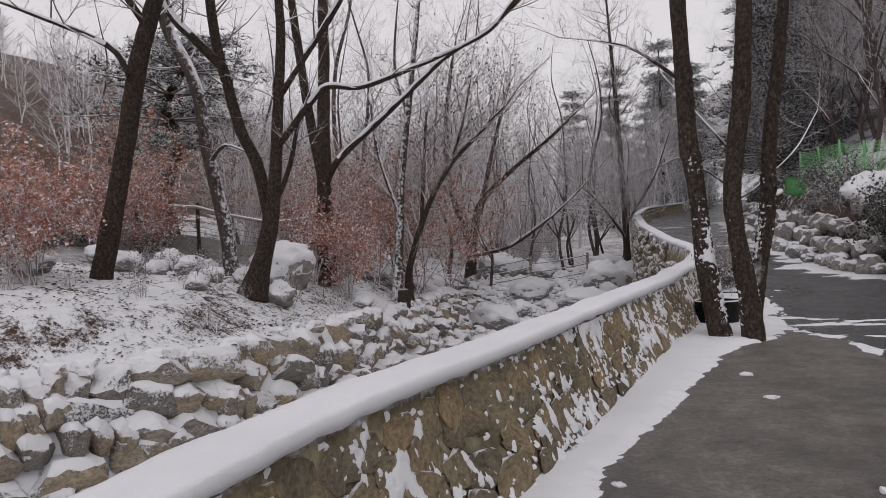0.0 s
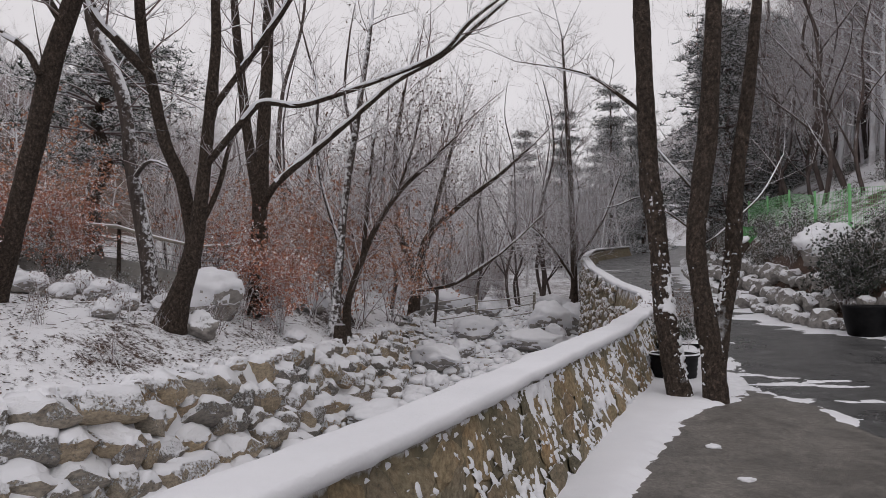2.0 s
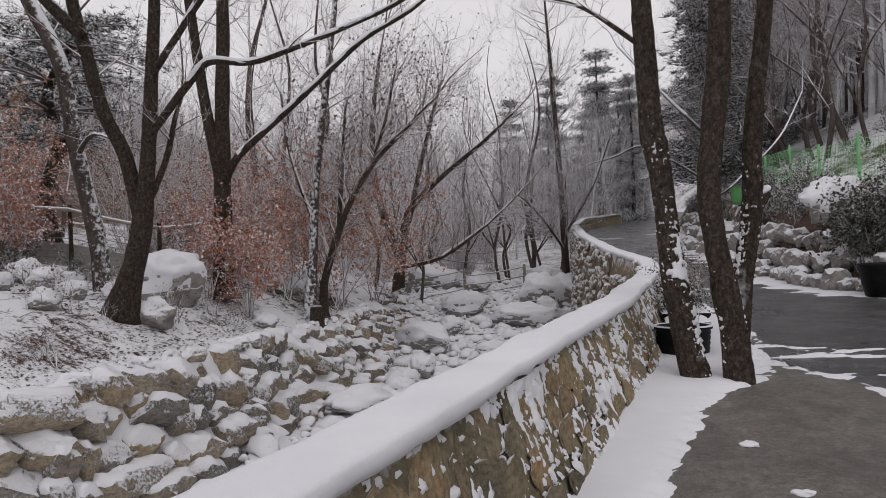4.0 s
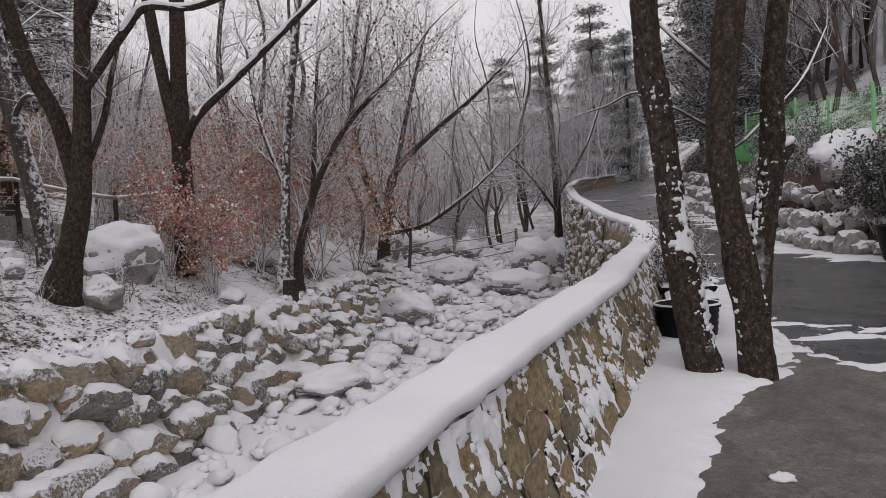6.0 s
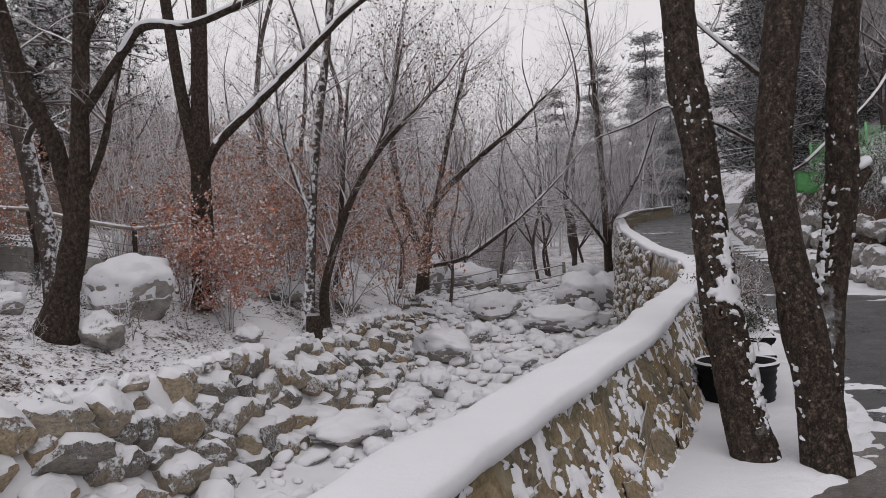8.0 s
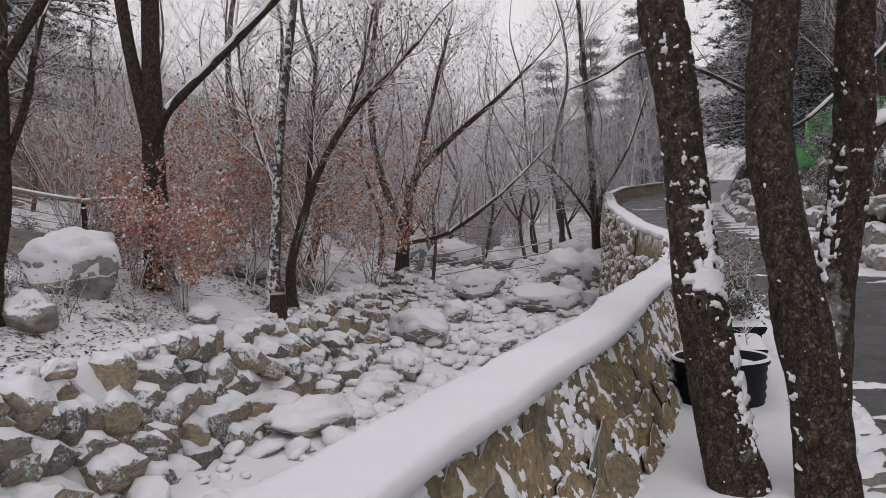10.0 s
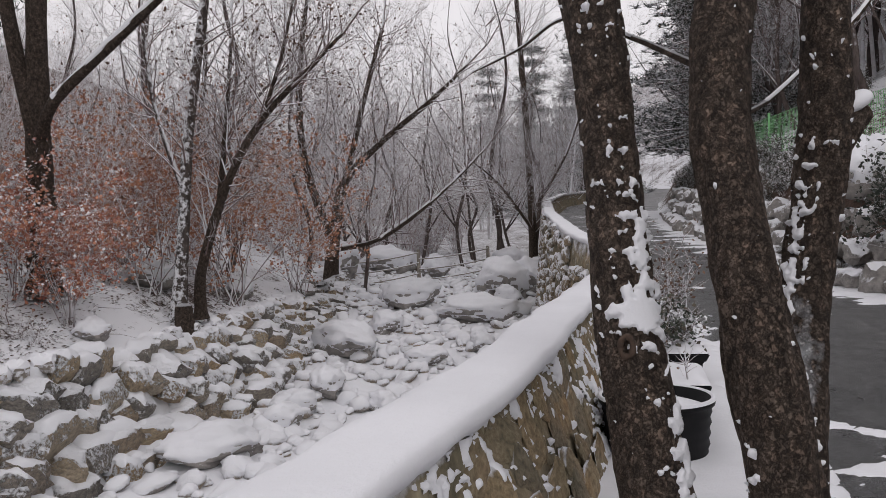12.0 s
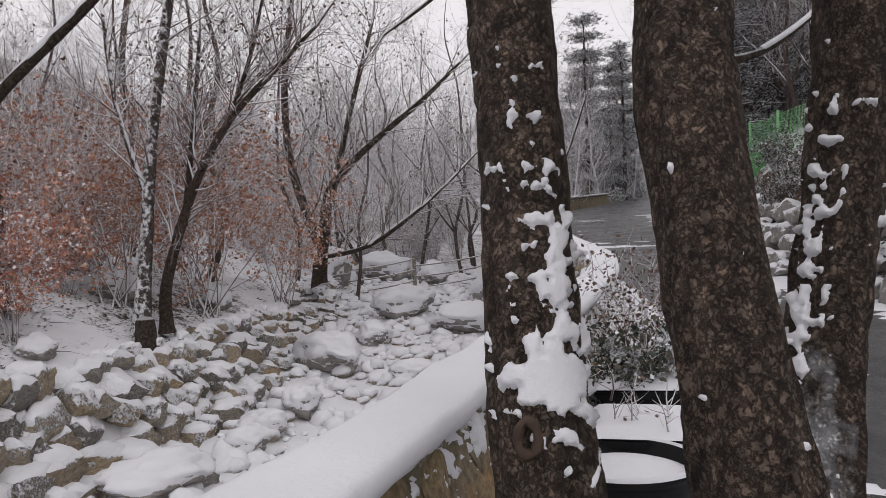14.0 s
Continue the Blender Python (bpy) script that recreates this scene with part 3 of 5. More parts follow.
hero_tree("oak_tree", "forked old oak with a flared base and long snowy limbs",
          [(-3.93, 15.0, 0.62, 0.36), (-3.66, 14.83, 1.33, 0.2), (-3.41, 14.67, 2.11, 0.17), (-3.23, 14.5, 3.1, 0.125), (-3.07, 14.33, 4.5, 0.105), (-2.93, 14.17, 5.76, 0.09), (-2.91, 14.0, 7.0, 0.07), (-2.7, 13.8, 8.4, 0.05)],
          [[(-3.42, 14.7, 2.3, 0.13), (-3.59, 14.56, 3.34, 0.12), (-3.85, 14.42, 4.0, 0.11), (-4.05, 14.28, 4.97, 0.105), (-4.19, 14.14, 5.81, 0.095), (-4.21, 14.0, 6.73, 0.09), (-4.1, 13.9, 8.0, 0.05)],
           [(-4.04, 14.2, 5.15, 0.1), (-4.61, 14.1, 5.76, 0.09), (-5.02, 14.1, 6.26, 0.08), (-5.3, 14.1, 7.2, 0.05)],
           [(-3.2, 14.4, 3.55, 0.068), (-2.43, 14.08, 4.36, 0.062), (-2.05, 13.85, 4.63, 0.058), (-1.39, 13.62, 4.55, 0.052), (-0.71, 13.4, 4.7, 0.048), (0.14, 13.18, 4.96, 0.042), (0.97, 12.95, 5.28, 0.036), (1.42, 12.72, 5.73, 0.035), (1.95, 12.5, 6.1, 0.02)],
           [(-3.05, 14.3, 4.55, 0.06), (-2.42, 13.97, 5.28, 0.05), (-1.9, 13.73, 5.91, 0.062), (-1.3, 13.4, 6.7, 0.04)],
           [(-3.35, 14.65, 2.4, 0.05), (-3.1, 14.6, 2.9, 0.05), (-2.92, 14.6, 3.38, 0.05), (-2.8, 14.6, 3.9, 0.04), (-2.65, 14.6, 4.4, 0.02)]], 5, 7, 1.25, start=0.4)
hero_tree("slender_tree", "slim tree with snow plastered on its rough bark",
          [(-4.85, 16.9, 1.2, 0.18), (-4.95, 16.9, 2.2, 0.165), (-5.23, 16.82, 3.8, 0.145), (-5.45, 16.74, 5.47, 0.135), (-5.95, 16.66, 6.62, 0.135), (-6.08, 16.58, 7.24, 0.12), (-6.31, 16.5, 8.48, 0.08)],
          [[(-5.2, 16.8, 3.7, 0.05), (-4.7, 16.3, 4.0, 0.04), (-4.0, 15.9, 3.7, 0.02)]], 8, 8, 1.2, bark=M_BARK_SNOWY, start=0.3)
hero_tree("twin_stem_tree", "two-stemmed dark tree with a long leaning snowy limb",
          [(-3.0, 18.95, 1.0, 0.27), (-2.98, 18.9, 1.93, 0.22), (-2.95, 18.84, 3.14, 0.185), (-2.89, 18.78, 4.9, 0.16), (-2.8, 18.72, 6.66, 0.14), (-2.76, 18.66, 8.28, 0.12), (-2.7, 18.6, 10, 0.07)],
          [[(-2.96, 18.8, 3.2, 0.13), (-3.21, 18.7, 4.88, 0.12), (-3.38, 18.7, 6.23, 0.11), (-3.53, 18.7, 7.59, 0.1), (-3.65, 18.7, 9.2, 0.06)],
           [(-2.9, 18.75, 3.3, 0.1), (-2.49, 18.37, 3.83, 0.085), (-1.56, 18.14, 4.6, 0.075), (-0.64, 17.91, 5.35, 0.066), (0.26, 17.69, 6.09, 0.058), (1.28, 17.46, 6.63, 0.05), (2.16, 17.23, 7.35, 0.05), (3.0, 16.9, 8.0, 0.025)]], 12, 7, 1.4, start=0.45)
hero_tree("slender_tree", "slim tree with ivy-like snow on its bark above the terraced bank",
          [(-1.32, 20.5, 0.25, 0.17), (-1.25, 20.58, 1.1, 0.125), (-1.19, 20.66, 1.95, 0.112), (-1.08, 20.82, 3.58, 0.1), (-0.82, 20.98, 5.49, 0.09), (-0.55, 21.14, 7.45, 0.075), (-0.38, 21.3, 8.8, 0.05)],
          [[(-1.2, 20.7, 2.6, 0.05), (-1.7, 20.9, 4.2, 0.04), (-1.9, 21.0, 6.0, 0.03)]], 15, 24, 1.5, bark=M_BARK_SNOWY, leaves=250, start=0.4)
hero_tree("leaning_tree", "thin tree leaning out over the stream, with few dry leaves",
          [(-1.0, 20.9, 0.35, 0.12), (-0.95, 20.9, 1.06, 0.1), (-0.44, 20.8, 2.54, 0.077), (0.25, 20.7, 3.76, 0.064), (1.18, 20.6, 4.71, 0.051), (1.9, 20.5, 5.4, 0.03)],
          [[(-0.6, 20.85, 2.0, 0.06), (-0.45, 21.2, 3.8, 0.05), (-0.3, 21.4, 5.6, 0.03)],
           [(0.25, 20.7, 3.7, 0.045), (0.7, 20.8, 5.0, 0.035), (1.0, 20.9, 6.3, 0.02)]], 17, 44, 1.6, leaves=1300, start=0.15)
hero_tree("leaning_tree", "many-branched tree leaning over the stream with russet leaves",
          [(1.05, 29.2, 0.6, 0.22), (1.25, 29.2, 1.97, 0.18), (1.59, 28.9, 3.27, 0.13), (2.87, 28.6, 4.5, 0.094), (4.2, 28.3, 5.51, 0.075), (5.3, 28.0, 6.5, 0.04)],
          [[(1.15, 29.0, 1.4, 0.15), (0.4, 29.0, 3.9, 0.11), (0.33, 29.0, 6.36, 0.095), (0.7, 29.0, 9, 0.05)],
           [(1.5, 29, 2.8, 0.1), (2.1, 29.2, 5.2, 0.08), (2.9, 29.3, 8.0, 0.05)],
           [(1.2, 29.1, 1.2, 0.08), (2.6, 28.3, 1.5, 0.07), (4.2, 27.8, 2.6, 0.05), (5.6, 27.5, 3.9, 0.03)]], 21, 44, 2.2, leaves=1400, start=0.15)
hero_tree("slim_bare_tree", "straight slim bare tree with snowy twigs beside a boulder",
          [(8.22, 33.0, 0.1, 0.19), (8.19, 33.0, 2.35, 0.136), (8.09, 33.0, 5.71, 0.114), (7.93, 33.0, 9.06, 0.085), (7.76, 33.0, 12.42, 0.04)],
          [[(8.2, 33, 1.6, 0.06), (6.8, 32.5, 3.4, 0.045), (5.2, 32.2, 4.6, 0.025)],
           [(8.2, 33, 2.2, 0.06), (9.4, 32.6, 4.2, 0.045), (10.2, 32.4, 6.4, 0.025)]], 25, 60, 2.4, start=0.12)

A_TRUNK = [(3.225, 8.68, 0.27, 0.136), (3.205, 8.78, 0.55, 0.124), (3.19, 8.88, 0.9, 0.119), (3.18, 9.01, 1.28, 0.114), (3.195, 9.14, 1.72, 0.106), (3.2, 9.28, 2.25, 0.108), (3.19, 9.4, 2.6, 0.122), (3.19, 9.47, 2.9, 0.112), (3.2, 9.56, 3.6, 0.106), (3.2, 9.7, 5.2, 0.09), (3.25, 9.9, 7, 0.05)]
B_TRUNK = [(3.53, 8.5, 0.3, 0.135), (3.53, 8.57, 0.72, 0.117), (3.5, 8.67, 1.2, 0.106), (3.485, 8.76, 1.57, 0.1), (3.49, 8.86, 1.86, 0.101), (3.55, 8.95, 2.25, 0.104), (3.66, 9.05, 2.75, 0.108), (3.78, 9.15, 3.3, 0.108), (3.95, 9.3, 5, 0.085), (4.1, 9.5, 7, 0.05)]
C_TRUNK = [(3.58, 8.62, 0.55, 0.1), (3.73, 8.83, 0.88, 0.096), (3.88, 9.03, 1.23, 0.092), (3.99, 9.1, 1.62, 0.095), (4.04, 9.1, 2.0, 0.094), (4.06, 9.12, 2.43, 0.086), (4.13, 9.15, 2.9, 0.082), (4.28, 9.2, 3.7, 0.075), (4.5, 9.3, 5.2, 0.05), (4.6, 9.4, 6.6, 0.03)]
tree_a = hero_tree("roadside_tree", "rough-barked tree plastered with clumps of wet snow beside the wall", A_TRUNK,
                   [[(3.2, 9.52, 3.5, 0.03), (2.65, 9.85, 4.05, 0.02), (2.1, 10.2, 4.3, 0.01)]], 31, 3, 1.0, start=0.3, sides=32, clad=[[(3.2, 9.52, 3.5, 0.03), (2.65, 9.85, 4.05, 0.02), (2.1, 10.2, 4.3, 0.01)]])
B_LIMBS = [[(3.5, 8.93, 2.1, 0.016), (3.39, 9.4, 2.35, 0.012), (3.25, 9.9, 2.58, 0.009), (3.09, 10.3, 2.53, 0.008), (2.9, 10.7, 2.5, 0.005)],
           [(3.58, 8.97, 2.5, 0.022), (3.54, 9.4, 2.8, 0.018), (3.45, 9.9, 3.2, 0.014), (3.2, 10.4, 3.8, 0.009)],
           [(3.52, 8.9, 1.92, 0.013), (3.93, 9.35, 2.06, 0.011), (4.31, 9.7, 2.27, 0.01), (4.79, 9.9, 2.64, 0.013), (5.3, 10.3, 3.2, 0.008)]]
tree_b = hero_tree("roadside_tree", "forked tree with flaky brown bark at the edge of the lay-by", B_TRUNK,
                   [C_TRUNK,
                    [(3.56, 8.55, 0.62, 0.08), (3.5, 8.7, 0.9, 0.06), (3.47, 8.75, 1.15, 0.05), (3.45, 8.72, 1.32, 0.035)]] + B_LIMBS, 33, 3, 0.6, start=0.4, sides=32, depth=1, clad=B_LIMBS)
knob = limb_part("branch_stub", tree_b, [(4.04, 9.1, 1.85, 0.085), (4.12, 9.1, 1.93, 0.066), (4.185, 9.1, 1.985, 0.05)], M_BARK, 10)
way = Vector((-0.35, -0.93, 0.1)).normalized()
side_way = way.cross(Vector((0, 0, 1))).normalized()
up_way = side_way.cross(way)
mid = Vector((3.125, 8.845, 1.15))
V, F = [], []
loop = [mid + side_way * 0.022 * math.cos(k * 0.5236) + up_way * (0.04 if k < 6 else 0.032) * math.sin(k * 0.5236) for k in range(13)]
tube(V, F, loop, [0.01 + 0.003 * math.sin(k * 2.1) for k in range(13)], 8, 0.3)
link_mesh("branch_wound", mesh_of("branch_wound", [v - tree_a.location for v in V], F, M_WOUND), tree_a, "ridged callus round a lost branch")


# woods: a few grown trees, each repeated
def wood_tree(name, label, seed, tall, radius, count, length, leaves=0, mat=None, lean=0.75, depth=2):
    rng = random.Random(seed)
    pts = [(0, 0, 0, radius)]
    x = y = 0.0
    for i in range(1, 7):
        x += rng.uniform(-lean, lean) * tall / 14
        y += rng.uniform(-lean, lean) * tall / 14
        pts.append((x, y, tall * i / 6, radius * (1 - 0.86 * i / 6)))
    limbs = []
    for _ in range(rng.randint(2, 4)):
        i = rng.randint(1, 3)
        a = rng.uniform(0, 6.28)
        p = Vector(pts[i][:3])
        q = [(*p, pts[i][3] * 0.6)]
        step = tall / 9
        d = Vector((math.cos(a) * 0.7, math.sin(a) * 0.7, 0.9))
        for k in range(3):
            p = p + d * step
            d += Vector((rng.uniform(-0.3, 0.3), rng.uniform(-0.3, 0.3), 0.1))
            q.append((*p, pts[i][3] * 0.6 * (1 - (k + 1) / 3.6)))
        limbs.append(q)
    return hero_tree(name, label, pts, limbs, seed, count, length, bark=M_WOODBARK, depth=depth, leaves=leaves, leaf_mat=mat, start=0.2, sides=6, kids=(3, 4))


WOOD = [wood_tree("woodland_tree", "bare woodland tree with snow along its branches", 40 + i, t, r, c, l, lv, m) for i, (t, r, c, l, lv, m) in enumerate([
    (11, 0.11, 11, 2.6, 0, None), (9, 0.085, 12, 2.3, 350, M_BROWN), (12, 0.125, 10, 2.8, 0, None), (8, 0.07, 12, 2.1, 250, M_OCHRE), (10, 0.08, 11, 2.3, 0, None)])]


def scatter(models, rng, places, group, sizes=(0.8, 1.2)):
    for n, (x, y) in enumerate(places):
        m = models[n % len(models)]
        s = rng.uniform(*sizes)
        at = pose(x, y, height(x, y) - 0.1, rng.uniform(-4, 4), rng.uniform(-4, 4), rng.uniform(0, 360))
        ob = copy_thing(m, at)
        ob.scale = (s, s, s * rng.uniform(0.9, 1.15))
        ob["group"] = group


rng = random.Random(77)
scatter(WOOD, rng, [(-1.5, 26.5), (0.2, 31), (-2.6, 33), (1.6, 36.5), (-0.6, 39), (3.2, 42), (5.5, 44), (-4.2, 29), (2.0, 32.5), (7.2, 41), (9.5, 46), (4.2, 48), (7.4, 36.5), (8.8, 39.5), (6.3, 38.5), (10.5, 43)], "trees along the stream", (0.9, 1.15))
scatter(WOOD, rng, [(ROAD_R(y) + 1.6 + 2.5 * rng.random(), y) for y in (22, 25, 27.5, 30, 33, 35.5, 38, 41, 44, 48)] + [(ROAD_R(y) + 3 + 5 * rng.random(), y) for y in (19, 21, 24, 26, 29, 32, 34, 37, 40, 46)], "trees beside the road", (0.62, 0.9))
places = []
for _ in range(15):      # beyond the left bank
    y = rng.uniform(25, 48)
    places.append((CREST_X(y) - rng.uniform(2.0, 12), y))
for _ in range(10):      # valley head
    y = rng.uniform(38, 55)
    places.append((CREST_X(y) + rng.uniform(-3, 6), y))
scatter(WOOD, rng, places, "trees on the far bank", (0.6, 0.85))
places = []
for _ in range(44):      # hillside above the road
    y = rng.uniform(19, 48)
    places.append((ROAD_R(y) + 3.5 + rng.random() ** 1.3 * 14, y))
scatter(WOOD, rng, places, "trees on the hillside", (0.9, 1.25))
for n, m in enumerate(WOOD):
    x, y = -11 - 3.1 * n, 30 + 4.3 * n
    m.scale = (0.75, 0.75, 0.75)
    m.location = (x, y, height(x, y) - 0.1)
    m["group"] = "trees on the far bank"


def simple_tree(V, F, rng, x, y, h):
    z = height(x, y) - 0.2
    lean = Vector((rng.uniform(-0.12, 0.12), rng.uniform(-0.12, 0.12), 1))
    r = 0.0085 * h * rng.uniform(0.6, 1.2)
    pts = [Vector((x, y, z)) + lean * (h * k / 4) + Vector((rng.uniform(-0.2, 0.2), rng.uniform(-0.2, 0.2), 0)) * (k > 0) for k in range(5)]
    tube(V, F, pts, [r, r * 0.8, r * 0.6, r * 0.4, r * 0.15], 4, cap=False)
    for _ in range(24):
        t = rng.uniform(0.15, 0.97) * 4
        i = int(t)
        p = pts[i].lerp(pts[min(i + 1, 4)], t - i)
        a = rng.uniform(0, 6.28)
        l = h * (0.12 + 0.22 * (1 - t / 4)) * rng.uniform(0.6, 1.2)
        d = Vector((math.cos(a), math.sin(a), rng.uniform(0.3, 1.2))).normalized()
        q = p + d * l * 0.5
        e = q + (d + Vector((rng.uniform(-0.4, 0.4), rng.uniform(-0.4, 0.4), 0.35))).normalized() * l * 0.5
        tube(V, F, [p, q, e], [r * 0.42, r * 0.28, r * 0.12], 3, cap=False)
        for _ in range(3):
            s = p.lerp(e, rng.uniform(0.3, 1.0))
            b = s + (d + Vector((rng.uniform(-0.9, 0.9), rng.uniform(-0.9, 0.9), rng.uniform(-0.3, 0.9)))).normalized() * l * rng.uniform(0.3, 0.6)
            tube(V, F, [s, b], [r * 0.2, r * 0.08], 3, cap=False)


def woods(name, label, seed, places, tall):
    rng = random.Random(seed)
    V, F = [], []
    for x, y in places:
        simple_tree(V, F, rng, x, y, tall * rng.uniform(0.7, 1.25))
    # the far twig material has the haze mixed into its base colour
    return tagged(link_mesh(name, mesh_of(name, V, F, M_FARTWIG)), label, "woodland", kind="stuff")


rng = random.Random(123)
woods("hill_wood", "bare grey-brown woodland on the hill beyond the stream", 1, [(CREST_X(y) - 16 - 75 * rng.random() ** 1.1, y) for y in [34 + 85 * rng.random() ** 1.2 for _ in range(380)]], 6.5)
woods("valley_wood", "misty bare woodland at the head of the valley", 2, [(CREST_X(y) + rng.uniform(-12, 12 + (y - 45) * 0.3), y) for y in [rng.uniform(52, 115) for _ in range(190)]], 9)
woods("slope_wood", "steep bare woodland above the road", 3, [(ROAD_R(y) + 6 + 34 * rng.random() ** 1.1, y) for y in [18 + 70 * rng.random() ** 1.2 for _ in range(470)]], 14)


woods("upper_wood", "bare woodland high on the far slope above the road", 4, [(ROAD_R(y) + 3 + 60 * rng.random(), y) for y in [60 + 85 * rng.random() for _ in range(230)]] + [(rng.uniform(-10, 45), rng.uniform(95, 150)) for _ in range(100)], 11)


def pine(name, label, trunk, layers, seed, tufts, size=1.0):
    """A conifer with flat needle layers: (height share, reach)."""
    rng = random.Random(seed)
    ob = thing(name, label, "tree", trunk[0][:3])
    limb_part("trunk", ob, trunk, M_BARK, 9)
    pts, radii = smooth_line(trunk, 6)
    V, F, N, G = [], [], [], []
    for share, reach in layers:
        p0 = pts[int(share * (len(pts) - 1))]
        for k in range(9):
            a = k * 0.7 + rng.uniform(-0.3, 0.3)
            l = reach * rng.uniform(0.6, 1.1)
            end = p0 + Vector((math.cos(a) * l, math.sin(a) * l, rng.uniform(-0.2, 0.16) * size))
            mid = p0.lerp(end, 0.5) + Vector((0, 0, 0.12))
            tube(V, F, [p0, mid, end], [0.05, 0.035, 0.012], 4, cap=False)
            for _ in range(tufts):
                c = mid.lerp(end, rng.uniform(-0.5, 1.05)) + Vector((rng.gauss(0, 0.28 * size), rng.gauss(0, 0.28 * size), rng.gauss(0.05, 0.055 * size)))
                for _ in range(9):
                    d = Vector((rng.uniform(-1, 1), rng.uniform(-1, 1), rng.uniform(-0.1, 0.7))).normalized() * rng.uniform(0.1, 0.2) * size
                    w = d.orthogonal().normalized() * 0.012 * size
                    s = len(N)
                    N.extend((c - w, c + w, c + d))
                    G.append((s, s + 1, s + 2))
    link_mesh("crown", mesh_of("crown", [v - ob.location for v in V], F, M_TWIG), ob)
    fo = link_mesh("foliage", mesh_of("foliage", [v - ob.location for v in N], G, M_NEEDLE, False), ob)
    fo["kind"] = "stuff"
    return ob


pine("pine_tree", "crooked dark pine with flat snow-flecked needle layers",
     [(-8.6, 24, 1.8, 0.26), (-8.9, 24, 3.2, 0.22), (-8.83, 24, 4.1, 0.2), (-8.45, 24, 5.2, 0.18), (-8.8, 24, 6.5, 0.16), (-8.2, 24, 7.6, 0.12), (-7.9, 24, 8.4, 0.06)],
     [(0.5, 2.2), (0.62, 3.0), (0.74, 2.9), (0.86, 2.7), (0.97, 1.8)], 4, 60, 1.4)
CONIFERS = []
for n, (x, y, h) in enumerate([(21, 70, 15), (25, 72, 16), (18.6, 38, 9)]):
    z = height(x, y)
    CONIFERS.append(pine("conifer", "dark conifer on the hillside beside the road", [(x, y, z - 0.2, 0.2), (x + 0.1, y, z + h * 0.5, 0.13), (x, y, z + h, 0.04)],
                         [(0.12 + 0.058 * k, 3.1 * (1 - 0.058 * k) * (0.75 + 0.35 * ((k * 7) % 5) / 4)) for k in range(15)], 10 + n, 20, 2.0))
    CONIFERS[-1]["group"] = "conifers by the road"
rng = random.Random(31)
for n, (x, y) in enumerate([(17, 73), (19, 79), (23, 82), (20, 66), (27, 88), (14, 76), (14.9, 32), (16.4, 35.5), (26.5, 76.5), (28.5, 82), (24.5, 74), (31, 91), (19.8, 42), (22.5, 46), (24.5, 50), (28, 54), (21.5, 41), (31, 60)]):
    ob = copy_thing(CONIFERS[n % 2 if y > 59 else 2], pose(x, y, height(x, y) - 0.2, 0, 0, rng.uniform(0, 360)))
    f = rng.uniform(0.85, 1.15)
    ob.scale = (f, f, f)
    ob["group"] = "conifers by the road"


# ---------------------------------------------------------------- shrubs
def bush(name, label, seed, tall, stems, leaves, material, size=0.055, spread=0.6, depth=2, wood=None):
    rng = random.Random(seed)
    ob = thing(name, label, "shrub")
    V, F, tips = [], [], []
    for _ in range(stems):
        a = rng.uniform(0, 6.28)
        d = Vector((math.cos(a) * spread * rng.random(), math.sin(a) * spread * rng.random(), 1))
        twig(V, F, rng, Vector((rng.gauss(0, 0.12), rng.gauss(0, 0.12), -0.05)), d, tall * rng.uniform(0.6, 1.0), 0.008 + 0.0035 * tall, depth, tips, 0.03, 0.8, (3, 5))
    st = link_mesh("brush", mesh_of("brush", V, F, wood or M_TWIG), ob)
    st["kind"] = "stuff"
    if leaves:
        hang_leaves(ob, tips, rng, leaves, size, material)
    return ob


def place(ob, x, y, s=1.0, turn=0.0, dz=0.0):
    ob.location = (x, y, height(x, y) + dz)
    ob.scale = (s, s, s)
    ob.rotation_euler = (0, 0, turn)
    return ob


RUSSET = [bush("russet_shrub", "shrub holding russet-red leaves dusted with snow", 60 + i, 2.3, 12, 3600, M_RUSSET, 0.08) for i in range(2)]
OCHRE = [bush("ochre_shrub", "tall shrub holding orange-brown withered leaves", 64 + i, 3.2, 12, 3200, M_OCHRE, 0.08) for i in range(2)]
THICKET = [bush("bare_thicket", "dense bare purple-brown thicket dusted with snow", 68 + i, 3.4, 22, 300, M_BROWN, 0.07, 0.5, 2, M_BRUSH) for i in range(3)]
LOW = [bush("low_shrub", "low dark evergreen shrub with snow on its leaves", 72 + i, 0.8, 6, 1300, M_EVERGREEN, 0.05, 0.9) for i in range(2)]
DRY = [bush("dry_weeds", "dry weed stalks standing in the snow", 75 + i, 0.7, 9, 60, M_BROWN, 0.05, 0.6, 1) for i in range(2)]


def strew(models, rng, places, group, sizes=(0.75, 1.2)):
    first = len(models)
    for n, (x, y) in enumerate(places):
        s = rng.uniform(*sizes)
        if n < first:
            place(models[n], x, y, s, rng.uniform(0, 6.28))["group"] = group
        else:
            ob = copy_thing(models[n % first], pose(x, y, height(x, y) - 0.03, 0, 0, rng.uniform(0, 360)))
            ob.scale = (s, s, s * rng.uniform(0.85, 1.1))
            ob["group"] = group


